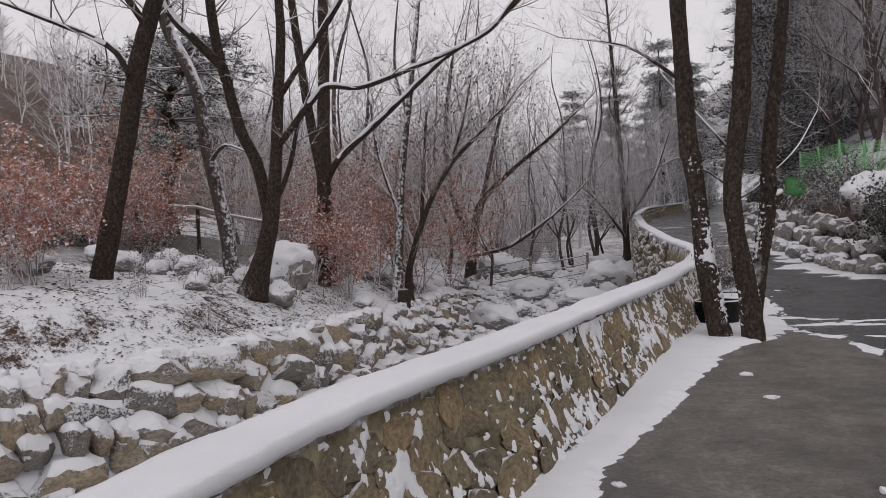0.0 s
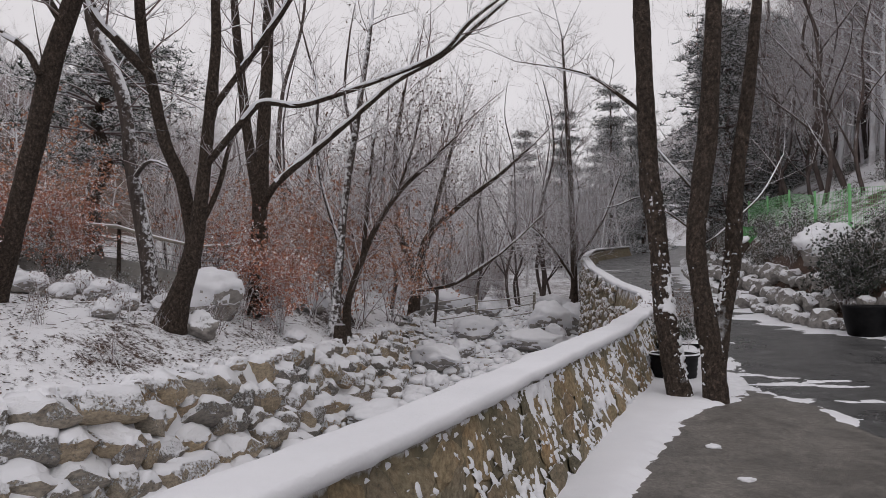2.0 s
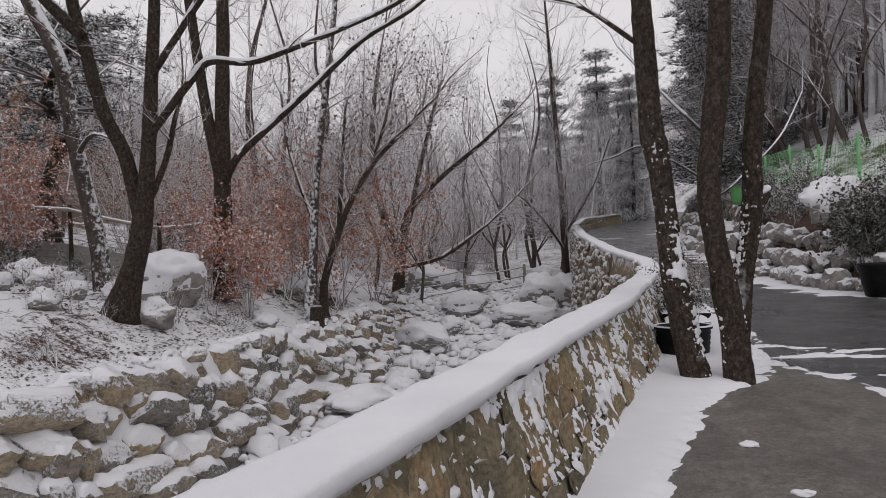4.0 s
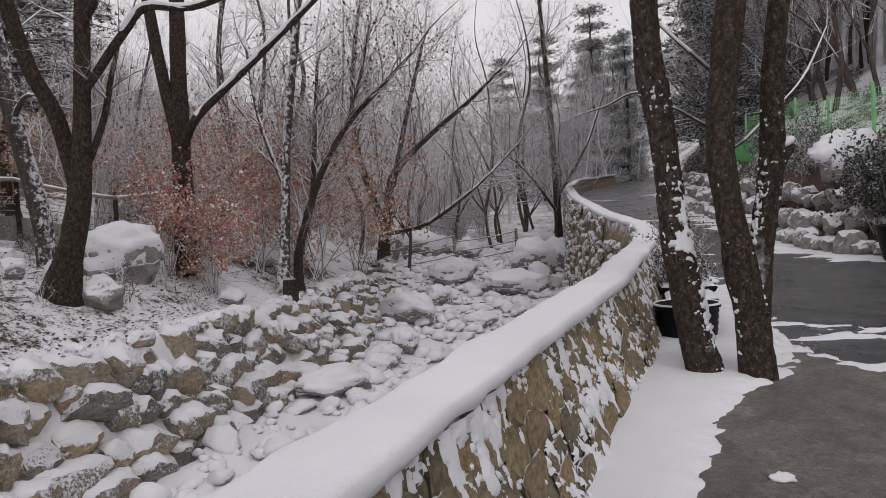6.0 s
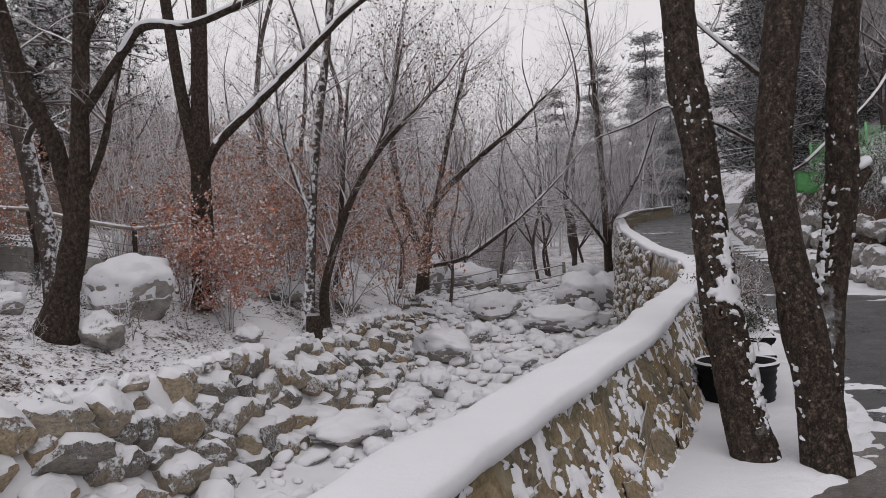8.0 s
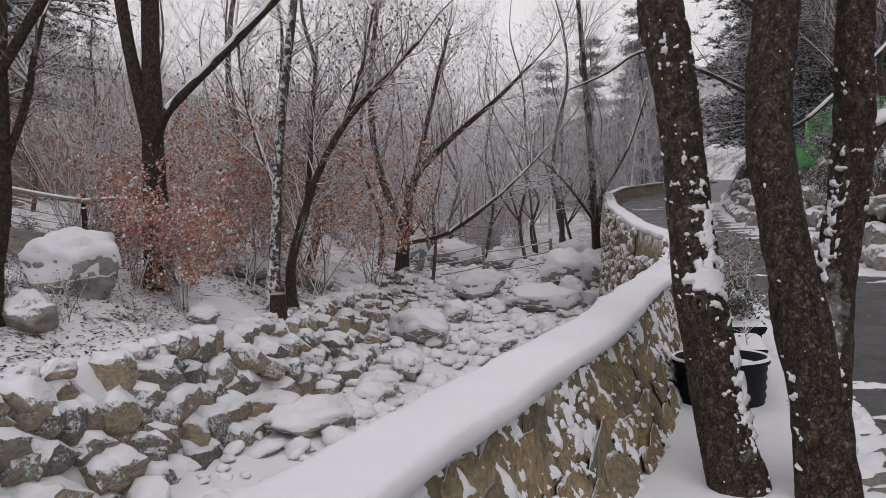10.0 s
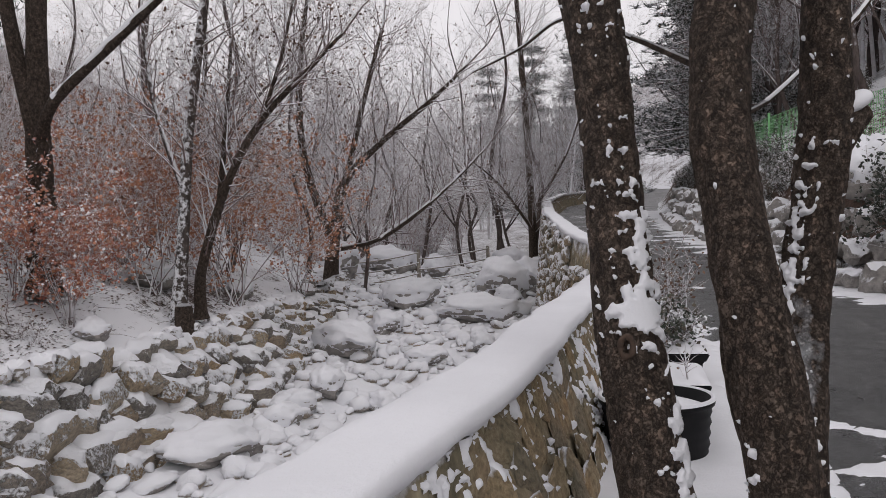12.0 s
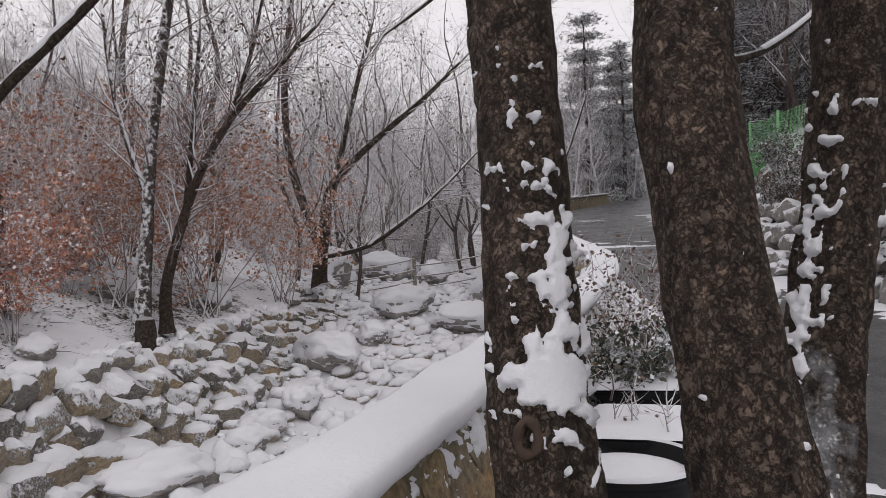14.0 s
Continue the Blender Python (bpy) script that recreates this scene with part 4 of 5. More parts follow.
rng = random.Random(90)
strew(RUSSET, rng, [(-2.4, 18.3), (-3.3, 18.6), (-8.2, 17.5), (-9.6, 16.5), (-7.2, 18.6), (-10.5, 19.5), (-11.5, 17), (-2.9, 21.2), (-7.0, 12.6), (-8.2, 12.2)], "russet shrubs", (0.7, 1.0))
strew(OCHRE, rng, [(-2.0, 21.5), (-2.8, 23), (-0.8, 23.5), (-3.6, 24.5), (-1.6, 25.5), (-5, 23.5), (0.2, 27), (-9, 20.5)], "ochre shrubs", (0.85, 1.2))
strew(THICKET, rng, [(CREST_X(y) - 0.6 - rng.random() * 7, y) for y in [rng.uniform(21.5, 40) for _ in range(24)]] + [(CREST_X(y) + rng.uniform(0.5, 5), y) for y in [rng.uniform(40, 55) for _ in range(12)]], "bare thickets", (0.8, 1.3))
strew(LOW, rng, [(ROAD_R(y) + 0.75 + 1.1 * rng.random(), y) for y in [rng.uniform(13, 36) for _ in range(52)]] + [(ROAD_R(y) + 2 + 5 * rng.random(), y) for y in [rng.uniform(17, 34) for _ in range(8)]] + [(-rng.uniform(5.5, 11), rng.uniform(17, 24)) for _ in range(26)], "low shrubs", (0.55, 1.05))
strew(DRY, rng, [(CREST_X(y) - rng.uniform(0.8, 4.5), y) for y in [rng.uniform(10, 26) for _ in range(46)]], "dry weeds", (0.5, 1.1))

# ---------------------------------------------------------------- boulders
SMOOTH = [rock_mesh("boulder", 200 + i, M_GREY_ROCK, 4, 0.3, 0.2, False) for i in range(4)]


def snow_cap(me_rock, name, seed, lift=0.055, line=-0.13):
    """The upper part of a rock, puffed outwards as lying snow."""
    bm = bmesh.new()
    bm.from_mesh(me_rock)
    bm.normal_update()
    low = [v for v in bm.verts if v.co.z < line + 0.2 * noise.noise(v.co * 3 + Vector((seed, 0, 0)))]
    bmesh.ops.delete(bm, geom=low, context="VERTS")
    for v in bm.verts:
        edge = any(e.is_boundary for e in v.link_edges)
        v.co += Vector((v.normal.x * 0.3, v.normal.y * 0.3, 1.0)) * (-0.012 if edge else lift)
    me = bpy.data.meshes.new(name)
    bm.to_mesh(me)
    bm.free()
    me.shade_smooth()
    me.materials.append(M_SNOW)
    return me


CAPS = [snow_cap(m, "snow_cap", i, 0.085, -0.1) for i, m in enumerate(SMOOTH)]


def boulder(x, y, size, turn, kind, label, sink=0.18, z=None, capped=True):
    ob = link_mesh("boulder", SMOOTH[kind])
    tagged(ob, label, "boulder", "boulders by the stream")
    zz = height(x, y) if z is None else z
    ob.location, ob.scale, ob.rotation_euler = (x, y, zz + size[2] * (0.42 - sink)), size, (0, 0, turn)
    if capped:
        link_mesh("snow_cap", CAPS[kind], ob, "thick rounded snow")
    return ob


BOULDERS = [(-3.75, 17.3, (1.42, 1.15, 1.22), 0.4, 2, "big pale boulder capped with snow behind the oak"), (-3.4, 15.3, (0.85, 0.6, 0.62), 1.1, 1, "grey squared boulder at the oak's foot"),
            (1.1, 33.8, (1.5, 1.3, 1.5), 0.2, 2, "squared grey boulder at the end of the terraced bank"), (6.6, 30.5, (2.3, 1.7, 1.6), 0.5, 3, "broad boulder with a snow cap beside the slim tree"),
            (7.7, 30.6, (1.8, 1.4, 1.5), 1.9, 0, "rounded boulder half buried in snow against the wall"), (6.5, 29.4, (0.9, 0.8, 0.8), 2.6, 1, "small boulder beside the larger ones in the stream"),
            (3.5, 29.9, (2.2, 1.4, 1.1), 0.9, 2, "low broad grey boulder in the stream bed"), (5.3, 27.2, (2.6, 1.6, 1.0), 0.1, 3, "flat boulder under deep snow in the stream bed"),
            (1.7, 23.7, (2.0, 1.3, 0.95), 2.2, 0, "broad boulder under deep snow below the bank"), (0.0, 17.0, (1.5, 0.9, 0.6), 0.5, 1, "flat snow-covered slab at the foot of the bank"),
            (0.75, 18.5, (0.62, 0.55, 0.5), 0.6, 2, "rounded stone in the stream bed"), (0.85, 19.4, (0.8, 0.6, 0.5), 0.6, 0, "rounded snow-topped stone in the stream bed"), (4.8, 23.7, (0.8, 0.7, 0.5), 1.6, 1, "small snow-topped boulder in the stream bed"),
            (2.6, 26.0, (1.1, 0.9, 0.7), 1.2, 3, "snow-topped boulder in the stream bed"), (3.4, 22.4, (0.9, 0.7, 0.5), 0.2, 2, "snow-topped boulder in the stream bed"), (2.4, 19.6, (0.7, 0.6, 0.4), 2.0, 1, "snow-topped stone in the stream bed"),
            (1.35, 20.4, (0.85, 0.65, 0.6), 1.5, 2, "tan boulder in the stream bed"), (3.0, 38, (2.6, 1.6, 1.4), 0.3, 3, "wide slab-like boulder upstream"), (5.0, 37, (1.6, 1.2, 1.1), 1.0, 1, "grey boulder upstream of the stream fence"),
            (8.0, 36, (2.2, 1.5, 1.4), 2.0, 2, "brown boulder on the far bank"), (-5.4, 16.0, (0.9, 0.7, 0.5), 0.7, 3, "low snow-covered rock on the bank"), (-4.8, 14.3, (0.6, 0.5, 0.4), 1.7, 1, "small rock on the bank"),
            (-6.6, 15.4, (1.0, 0.8, 0.5), 2.7, 0, "low snow-covered rock on the bank"), (-7.4, 13.2, (0.8, 0.7, 0.45), 0.9, 2, "small snow-covered rock on the bank"),
            (-4.9, 15.6, (0.55, 0.45, 0.4), 0.2, 2, "small dark rock showing through the snow"), (-5.8, 14.9, (0.5, 0.42, 0.36), 1.3, 0, "small dark rock showing through the snow"), (-4.4, 16.3, (0.7, 0.5, 0.45), 2.4, 3, "flat rock beside the big boulder"),
            (-6.2, 16.9, (0.8, 0.6, 0.55), 0.8, 1, "rounded snow-topped rock below the pole fence"), (-7.6, 16.4, (0.9, 0.7, 0.5), 2.0, 2, "rounded snow-topped rock below the pole fence"), (-2.0, 18.2, (0.6, 0.5, 0.4), 1.1, 1, "small rock under the russet shrub"),
            (-2.2, 22.0, (1.1, 0.8, 0.7), 0.4, 3, "mossy rock under the thicket"), (-0.9, 24.6, (0.9, 0.7, 0.6), 1.8, 0, "rock under the thicket")]
for b in BOULDERS:
    boulder(b[0], b[1], b[2], b[3], b[4], b[5], capped="grey squared" not in b[5])
tagged(boulder(10.05, 17.2, (1.5, 1.0, 1.1), 0.4, 0, "pale rock slab under snow among the shrubs", 0.2), group="hillside rocks")

stump = thing("tree_stump", "short snow-topped stump at the bank's edge", "stump", (-1.1, 20.1, height(-1.1, 20.1)))
limb_part("stem", stump, [(-1.1, 20.1, -0.1, 0.2), (-1.12, 20.1, 0.25, 0.17), (-1.12, 20.12, 0.42, 0.15), (-1.12, 20.12, 0.46, 0.09)], M_BARK, 12)

# ---------------------------------------------------------------- pots and planters by the trees
def ring_mesh(profile, sides=40):
    V, F = [], []
    for r, z in profile:
        for k in range(sides):
            a = 2 * math.pi * k / sides
            V.append((r * math.cos(a), r * math.sin(a), z))
    for j in range(len(profile) - 1):
        for k in range(sides):
            F.append((j * sides + k, j * sides + (k + 1) % sides, (j + 1) * sides + (k + 1) % sides, (j + 1) * sides + k))
    return V, F


zb = ROAD_Z(10.4) - 0.07
barrel = thing("barrel_planter", "ribbed black plastic barrel pot filled with snow", "plant pot", (3.83, 10.4, zb))
prof = [(0.0, 0.0), (0.25, 0.0)] + [(0.262 + 0.01 * (k % 2) + 0.03 * k / 12, 0.02 + 0.36 * k / 12) for k in range(13)] + [(0.315, 0.39), (0.32, 0.42), (0.295, 0.425), (0.285, 0.36), (0.0, 0.35)]
V, F = ring_mesh(prof)
link_mesh("pot", mesh_of("pot", V, F, M_PLASTIC), barrel)
V, F = ring_mesh([(0.284, 0.36), (0.24, 0.375), (0.15, 0.392), (0.06, 0.395), (0.001, 0.392)])
link_mesh("snow_fill", mesh_of("snow_fill", V, F, M_SNOW), barrel, "smooth snow inside the rim")
V, F = ring_mesh([(0.322, 0.418), (0.317, 0.432), (0.302, 0.434), (0.295, 0.424)])
link_mesh("rim_snow", mesh_of("rim_snow", V, F, M_SNOW), barrel, "thin snow on the rim")


def trough(name, label, x, y, w, d, h, turn, rim=0.03):
    ob = thing(name, label, "planter", (x, y, ROAD_Z(y) + 0.03), "planters by the wall")
    ob.rotation_euler = (0, 0, turn)
    bm = bmesh.new()
    for (sx, sy, z0, z1) in [(0.86, 0.86, 0, h - 0.05), (1.0, 1.0, h - 0.07, h)]:
        r = bmesh.ops.create_cube(bm, size=1)
        for v in r["verts"]:
            taper = sx if v.co.z > 0 else sx * 0.9
            v.co = Vector((v.co.x * w * taper, v.co.y * d * taper, z0 + (v.co.z + 0.5) * (z1 - z0)))
    bmesh.ops.bevel(bm, geom=bm.edges[:], offset=0.012, segments=2, affect="EDGES")
    part("box", bm, M_PLASTIC, ob)
    V, F = [], []
    n = 16
    for j in range(n + 1):
        for i in range(n + 1):
            u, v = i / n * 2 - 1, j / n * 2 - 1
            e = max(abs(u), abs(v))
            z = h + 0.002 + 0.045 * (1 - e ** 6) + 0.012 * noise.noise((u * 2 + x, v * 2, 0)) * (1 - e)
            V.append((u * w * 0.485, v * d * 0.485, z))
    for j in range(n):
        for i in range(n):
            F.append((j * (n + 1) + i, j * (n + 1) + i + 1, (j + 1) * (n + 1) + i + 1, (j + 1) * (n + 1) + i))
    link_mesh("snow_cover", mesh_of("snow_cover", V, F, M_SNOW), ob, "snow filling the planter")
    return ob


trough("square_planter", "square black plastic planter heaped with snow", 4.1, 10.93, 0.52, 0.66, 0.3, -0.35)
trough("square_planter", "black plastic trough under a snowy azalea", 4.42, 11.75, 0.62, 0.5, 0.26, -0.3)
azalea = bush("azalea", "rounded evergreen azalea with snow on every spray", 81, 0.36, 22, 1500, M_EVERGREEN, 0.045, 1.0)
azalea.location = (4.42, 11.75, ROAD_Z(11.75) + 0.28)
azalea2 = bush("azalea", "taller sparse evergreen shrub with reddish twigs", 82, 0.8, 16, 1300, M_BROWN, 0.035, 0.45)
azalea2.location = (4.72, 12.7, ROAD_Z(12.7) + 0.02)
sprig = bush("dead_sprig", "few bare twigs sticking out of the planter's snow", 83, 0.28, 6, 8, M_BROWN, 0.03, 0.5, 1)
sprig.location = (4.12, 10.8, ROAD_Z(10.8) + 0.35)
for n, (x, y) in enumerate([(8.95, 14.15), (9.55, 13.65)]):
    pot = thing("large_pot", "large dark round pot at the roadside", "plant pot", (x, y, ROAD_Z(y)), "large roadside pots")
    V, F = ring_mesh([(0.0, 0.0), (0.3, 0.0), (0.36, 0.25), (0.4, 0.52), (0.42, 0.56), (0.38, 0.57), (0.36, 0.5), (0.0, 0.49)], 28)
    link_mesh("pot", mesh_of("pot", V, F, M_PLASTIC), pot)
    V, F = ring_mesh([(0.36, 0.5), (0.25, 0.53), (0.001, 0.55)], 28)
    link_mesh("snow_fill", mesh_of("snow_fill", V, F, M_SNOW), pot)

cedar = bush("clipped_cedar", "dark dense evergreen bush behind the roadside rocks", 85, 1.35, 34, 5200, M_CEDAR, 0.07, 0.28)
cedar.location = (9.5, 15.3, height(9.5, 15.3) - 0.1)

for n, (x, y, s) in enumerate([(2.75, 6.82, 0.055), (2.33, 3.98, 0.045), (2.62, 6.0, 0.05), (3.3, 5.4, 0.035), (0.95, 4.25, 0.04)]):
    lump = link_mesh("snow_lump", rock_mesh("snow_lump", 500 + n, M_SNOW, 3, 0.0, 0.35, False))
    tagged(lump, "small lump of old snow lying on the asphalt", "snow lump", "snow lumps on the lay-by")
    lump.location, lump.scale, lump.rotation_euler = (x, y, ROAD_Z(y) + 0.015), (s * 2.4, s * 1.8, s * 0.9), (0, 0, n * 1.3)

# ---------------------------------------------------------------- fences
def post(parent, x, y, z0, z1, r, material, name="post"):
    V, F = [], []
    tube(V, F, [Vector((x, y, z0)), Vector((x, y, (z0 + z1) / 2)), Vector((x, y, z1))], [r, r, r * 0.95], 8)
    return link_mesh(name, mesh_of(name, [v - parent.location for v in V], F, material, False), parent)


def rail(parent, a, b, r, material, sag=0.05, name="rail"):
    V, F = [], []
    a, b = Vector(a), Vector(b)
    pts = [a.lerp(b, k / 6) - Vector((0, 0, sag * 4 * (k / 6) * (1 - k / 6))) for k in range(7)]
    tube(V, F, pts, [r] * 7, 6)
    return link_mesh(name, mesh_of(name, [v - parent.location for v in V], F, material), parent)


creek_fence = thing("stream_fence", "simple post and rail barrier across the stream bed", "fence", (3.6, 35, BED_Z(35)))
px_ = [(1.6, 34.2), (4.1, 34.8), (6.9, 35.4)]
for x, y in px_:
    post(creek_fence, x, y, BED_Z(y) - 0.1, BED_Z(y) + 1.35, 0.07, M_POLE)
for hgt in (0.45, 0.85, 1.25):
    for (x0, y0), (x1, y1) in zip(px_, px_[1:]):
        rail(creek_fence, (x0, y0 - 0.08, BED_Z(y0) + hgt - 0.25), (x1, y1 - 0.08, BED_Z(y1) + hgt), 0.03, M_POLE, 0.06)

bank_fence = thing("pole_fence", "old pole fence with wire mesh behind the oaks", "fence", (-7, 21, height(-7, 21)))
spots = [(-12.2, 19.0, 3.2), (-9.9, 19.0, 3.2), (-7.84, 19.0, 3.06), (-6.28, 19.05, 2.85), (-4.5, 19.4, 2.4), (-3.4, 20.2, 2.55)]
for x, y, z in spots:
    post(bank_fence, x, y, height(x, y) - 0.1, z + 0.12, 0.05, M_BARK)
for (x0, y0, z0), (x1, y1, z1) in zip(spots, spots[1:]):
    rail(bank_fence, (x0, y0 - 0.08, z0), (x1, y1 - 0.08, z1), 0.05, M_POLE, 0.03)
    for k in range(6):
        rail(bank_fence, (x0, y0, z0 - 0.35 - 0.14 * k), (x1, y1, z1 - 0.35 - 0.14 * k), 0.008, M_STEEL, 0.02, "wire")
for (x0, y0, z0), (x1, y1, z1) in zip(spots[:4], spots[1:]):
    bm = bmesh.new()
    top0, top1 = z0 - 0.75, z1 - 0.75
    vs = [bm.verts.new(Vector(c) - bank_fence.location) for c in [(x0, y0 + 0.05, top0 - 0.5), (x1, y1 + 0.05, top1 - 0.5), (x1, y1 + 0.05, top1), (x0, y0 + 0.05, top0), (x0, y0 + 0.09, top0 - 0.5), (x1, y1 + 0.09, top1 - 0.5), (x1, y1 + 0.09, top1), (x0, y0 + 0.09, top0)]]
    for q in [(0, 1, 2, 3), (5, 4, 7, 6), (3, 2, 6, 7), (1, 0, 4, 5), (0, 3, 7, 4), (2, 1, 5, 6)]:
        bm.faces.new([vs[i] for i in q])
    part("board", bm, M_BOARD, bank_fence, "weathered grey board")

green_fence = thing("green_fence", "bright green mesh fence on posts along the hillside", "fence", (11, 20, height(11, 20)))
line = [(ROAD_R(y) + 1.75, y) for y in (13.2, 15.1, 17.3, 19.6, 22, 24.6, 27.4)]
for x, y in line:
    post(green_fence, x, y, height(x, y) - 0.1, height(x, y) + 1.1, 0.035, M_GREEN)
for (x0, y0), (x1, y1) in zip(line, line[1:]):
    a, b = Vector((x0, y0, height(x0, y0))), Vector((x1, y1, height(x1, y1)))
    V, F = [], []
    for k in range(11):
        up = Vector((0, 0, 0.08 + 0.09 * k))
        tube(V, F, [a + up, a.lerp(b, 0.5) + up, b + up], [0.005] * 3, 3, cap=False)
    for k in range(1, 26):
        p = a.lerp(b, k / 26)
        tube(V, F, [p + Vector((0, 0, 0.06)), p + Vector((0, 0, 1.0))], [0.005] * 2, 3, cap=False)
    link_mesh("mesh_panel", mesh_of("mesh_panel", [v - green_fence.location for v in V], F, M_GREEN), green_fence)
sign = thing("safety_net", "bright green netting sheet tied to the fence", "net", (11.95, 24.7, height(11.95, 24.7) + 0.25))
bm = bmesh.new()
for i in range(9):
    for j in range(7):
        u, w = i / 8, j / 6
        bm.verts.new((u * 0.85 - 0.42, 0.1 * u + 0.05 * math.sin(u * 9 + w * 3), w * 0.6 - 0.05 * math.sin(u * 3.1)))
bm.verts.ensure_lookup_table()
for i in range(8):
    for j in range(6):
        bm.faces.new([bm.verts[k] for k in (i * 7 + j, (i + 1) * 7 + j, (i + 1) * 7 + j + 1, i * 7 + j + 1)])
bmesh.ops.solidify(bm, geom=bm.faces[:], thickness=0.012)
part("net", bm, M_GREEN, sign, smooth=True)

# ---------------------------------------------------------------- stones, piece by piece
VARIANTS = [rock_mesh("stone", 300 + i, M_STONE, 3, 0.85, 0.13) for i in range(10)]
PEBBLES = [rock_mesh("stone", 330 + i, M_BED_ROCK, 2, 0.15, 0.25, False) for i in range(6)]
rng = random.Random(5)
STONE_SNOW = [snow_cap(m, "ledge_snow", 20 + i, 0.06, 0.24) for i, m in enumerate(VARIANTS)]
PEBBLE_SNOW = [snow_cap(m, "rock_snow", 40 + i, 0.07, 0.08) for i, m in enumerate(PEBBLES)]
ledges = [[] for _ in VARIANTS]
pillows = [[] for _ in PEBBLES]
terrace = new("terraced_bank")
tagged(terrace, "stepped bank of rough tan and grey stones under snow", "stone bank", kind="structure")
far = []
count = 0
COURSES = 5
for course in range(COURSES):
    y = 5.0 + 0.23 * course
    while y < 36:
        wide = float(np.interp(y, (9, 20, 34), (0.54, 0.5, 0.44))) * rng.choice((0.55, 0.75, 0.95, 1.2, 1.55))
        cx, fw = CREST_X(y), FOOT_W(y)
        drop = CREST_Z(y) - BED_Z(y)
        f = (course + 0.5) / COURSES
        x = cx + fw * (f * 0.95 - 0.03) - 0.14 + rng.uniform(-0.13, 0.13)
        run = math.degrees(math.atan2(CREST_X(y + 0.5) - CREST_X(y - 0.5), 1.0))
        tall = drop / COURSES * rng.uniform(1.1, 1.5)
        z = CREST_Z(y) - drop * f + rng.uniform(-0.11, 0.09)
        m = pose(x, y, z, rng.uniform(-16, 16), rng.uniform(-6, 14), -run + rng.uniform(-22, 22)) @ Matrix.Diagonal((rng.uniform(0.55, 0.82), wide * 1.28, tall * 1.22, 1))
        if count < 300 and y > 8.5 and y < 31:
            k = rng.randrange(10)
            s = link_mesh("stone", VARIANTS[k], terrace)
            s.matrix_local = m
            ledges[k].append(m)
            count += 1
        else:
            far.append(m)
        y += wide * 0.98 / math.hypot(1, math.tan(math.radians(run)))
for _ in range(34):
    y = rng.uniform(9, 26)
    x = CREST_X(y) + rng.uniform(-0.3, 0.0)
    far.append(pose(x, y, CREST_Z(y) + 0.03, 0, 0, rng.uniform(0, 360)) @ Matrix.Diagonal((0.3, 0.45, 0.3, 1)))


def joined(name, models, mats, material, parent, label=""):
    V, F = [], []
    data = [([v.co.copy() for v in m.vertices], [tuple(p.vertices) for p in m.polygons]) for m in models]
    for i, m in enumerate(mats):
        vs, fs = data[i % len(data)]
        s = len(V)
        V.extend(m @ v for v in vs)
        F.extend(tuple(s + k for k in f) for f in fs)
    ob = link_mesh(name, mesh_of(name, V, F, material, False), parent, label)
    ob["kind"] = "stuff"
    return ob


joined("rubble", VARIANTS, far, M_STONE_FAR, terrace)
for model, at in zip(STONE_SNOW, ledges):
    joined("ledge_snow", [model], at, M_SNOW, terrace, "thick snow lying on the stones").data.shade_smooth()

bed = new("stream_bed")
tagged(bed, "dry stream bed strewn with snow-covered rocks", "stream bed", kind="structure")
near, rest = 0, []
for _ in range(1900):
    y = 8 + 34 * rng.random() ** 1.15
    lo, hi = CREST_X(y) + FOOT_W(y) * 0.9, WALL_X(y) - 0.5
    x = rng.uniform(lo, hi)
    s = 0.14 + 0.42 * rng.random() ** 2.6
    m = pose(x, y, height(x, y) + s * 0.12, rng.uniform(-25, 25), rng.uniform(-25, 25), rng.uniform(0, 360)) @ Matrix.Diagonal((s * rng.uniform(0.8, 1.4), s, s * rng.uniform(0.55, 0.85), 1))
    if near < 300 and 12 < y < 24 and s > 0.19:
        k = rng.randrange(6)
        r = link_mesh("rock", PEBBLES[k], bed)
        r.matrix_local = m
        pillows[k].append(m)
        near += 1
    else:
        rest.append(m)
joined("scree", PEBBLES, rest, M_STONE_FAR, bed).data.shade_smooth()
for model, at in zip(PEBBLE_SNOW, pillows):
    joined("rock_snow", [model], at, M_SNOW, bed, "rounded snow lying on the rocks").data.shade_smooth()

roadside = new("roadside_rocks")
tagged(roadside, "row of grey rocks edging the road below the hillside", "rock edging", kind="structure")
GREY = [rock_mesh("stone", 345 + i, M_GREY_ROCK, 3, 0.5, 0.2) for i in range(8)]
y = 10.5
while y < 34:
    s = rng.uniform(0.32, 0.66)
    for tier in range(3):
        x = ROAD_R(y) + 0.08 + 0.38 * tier + rng.uniform(-0.16, 0.16)
        r = link_mesh("rock", GREY[rng.randrange(8)], roadside)
        r.matrix_local = pose(x, y + 0.3 * tier, ROAD_Z(y) + 0.14 + 0.42 * tier + rng.uniform(-0.12, 0.08) * (tier > 0), rng.uniform(-12, 12), rng.uniform(-12, 12), rng.uniform(0, 360)) @ Matrix.Diagonal((s * 0.9, s, s * rng.uniform(0.7, 1.0), 1))
    y += s * 0.8

# rubble in the parapet's face
FLAT = [rock_mesh("stone", 360 + i, M_WALL_STONE, 3, 0.75, 0.18, False) for i in range(8)]


def on_face(y, f, out_by=0.0):
    p, out = wall_frame(y)
    t, r = WALL_Z(y) - 0.08, ROAD_Z(y)
    o = 0.26 * (1 - f) ** 1.3 + out_by
    return Vector((p.x + out.x * o, p.y + out.y * o, r + (t - r) * f)), math.degrees(math.atan2(out.y, out.x))


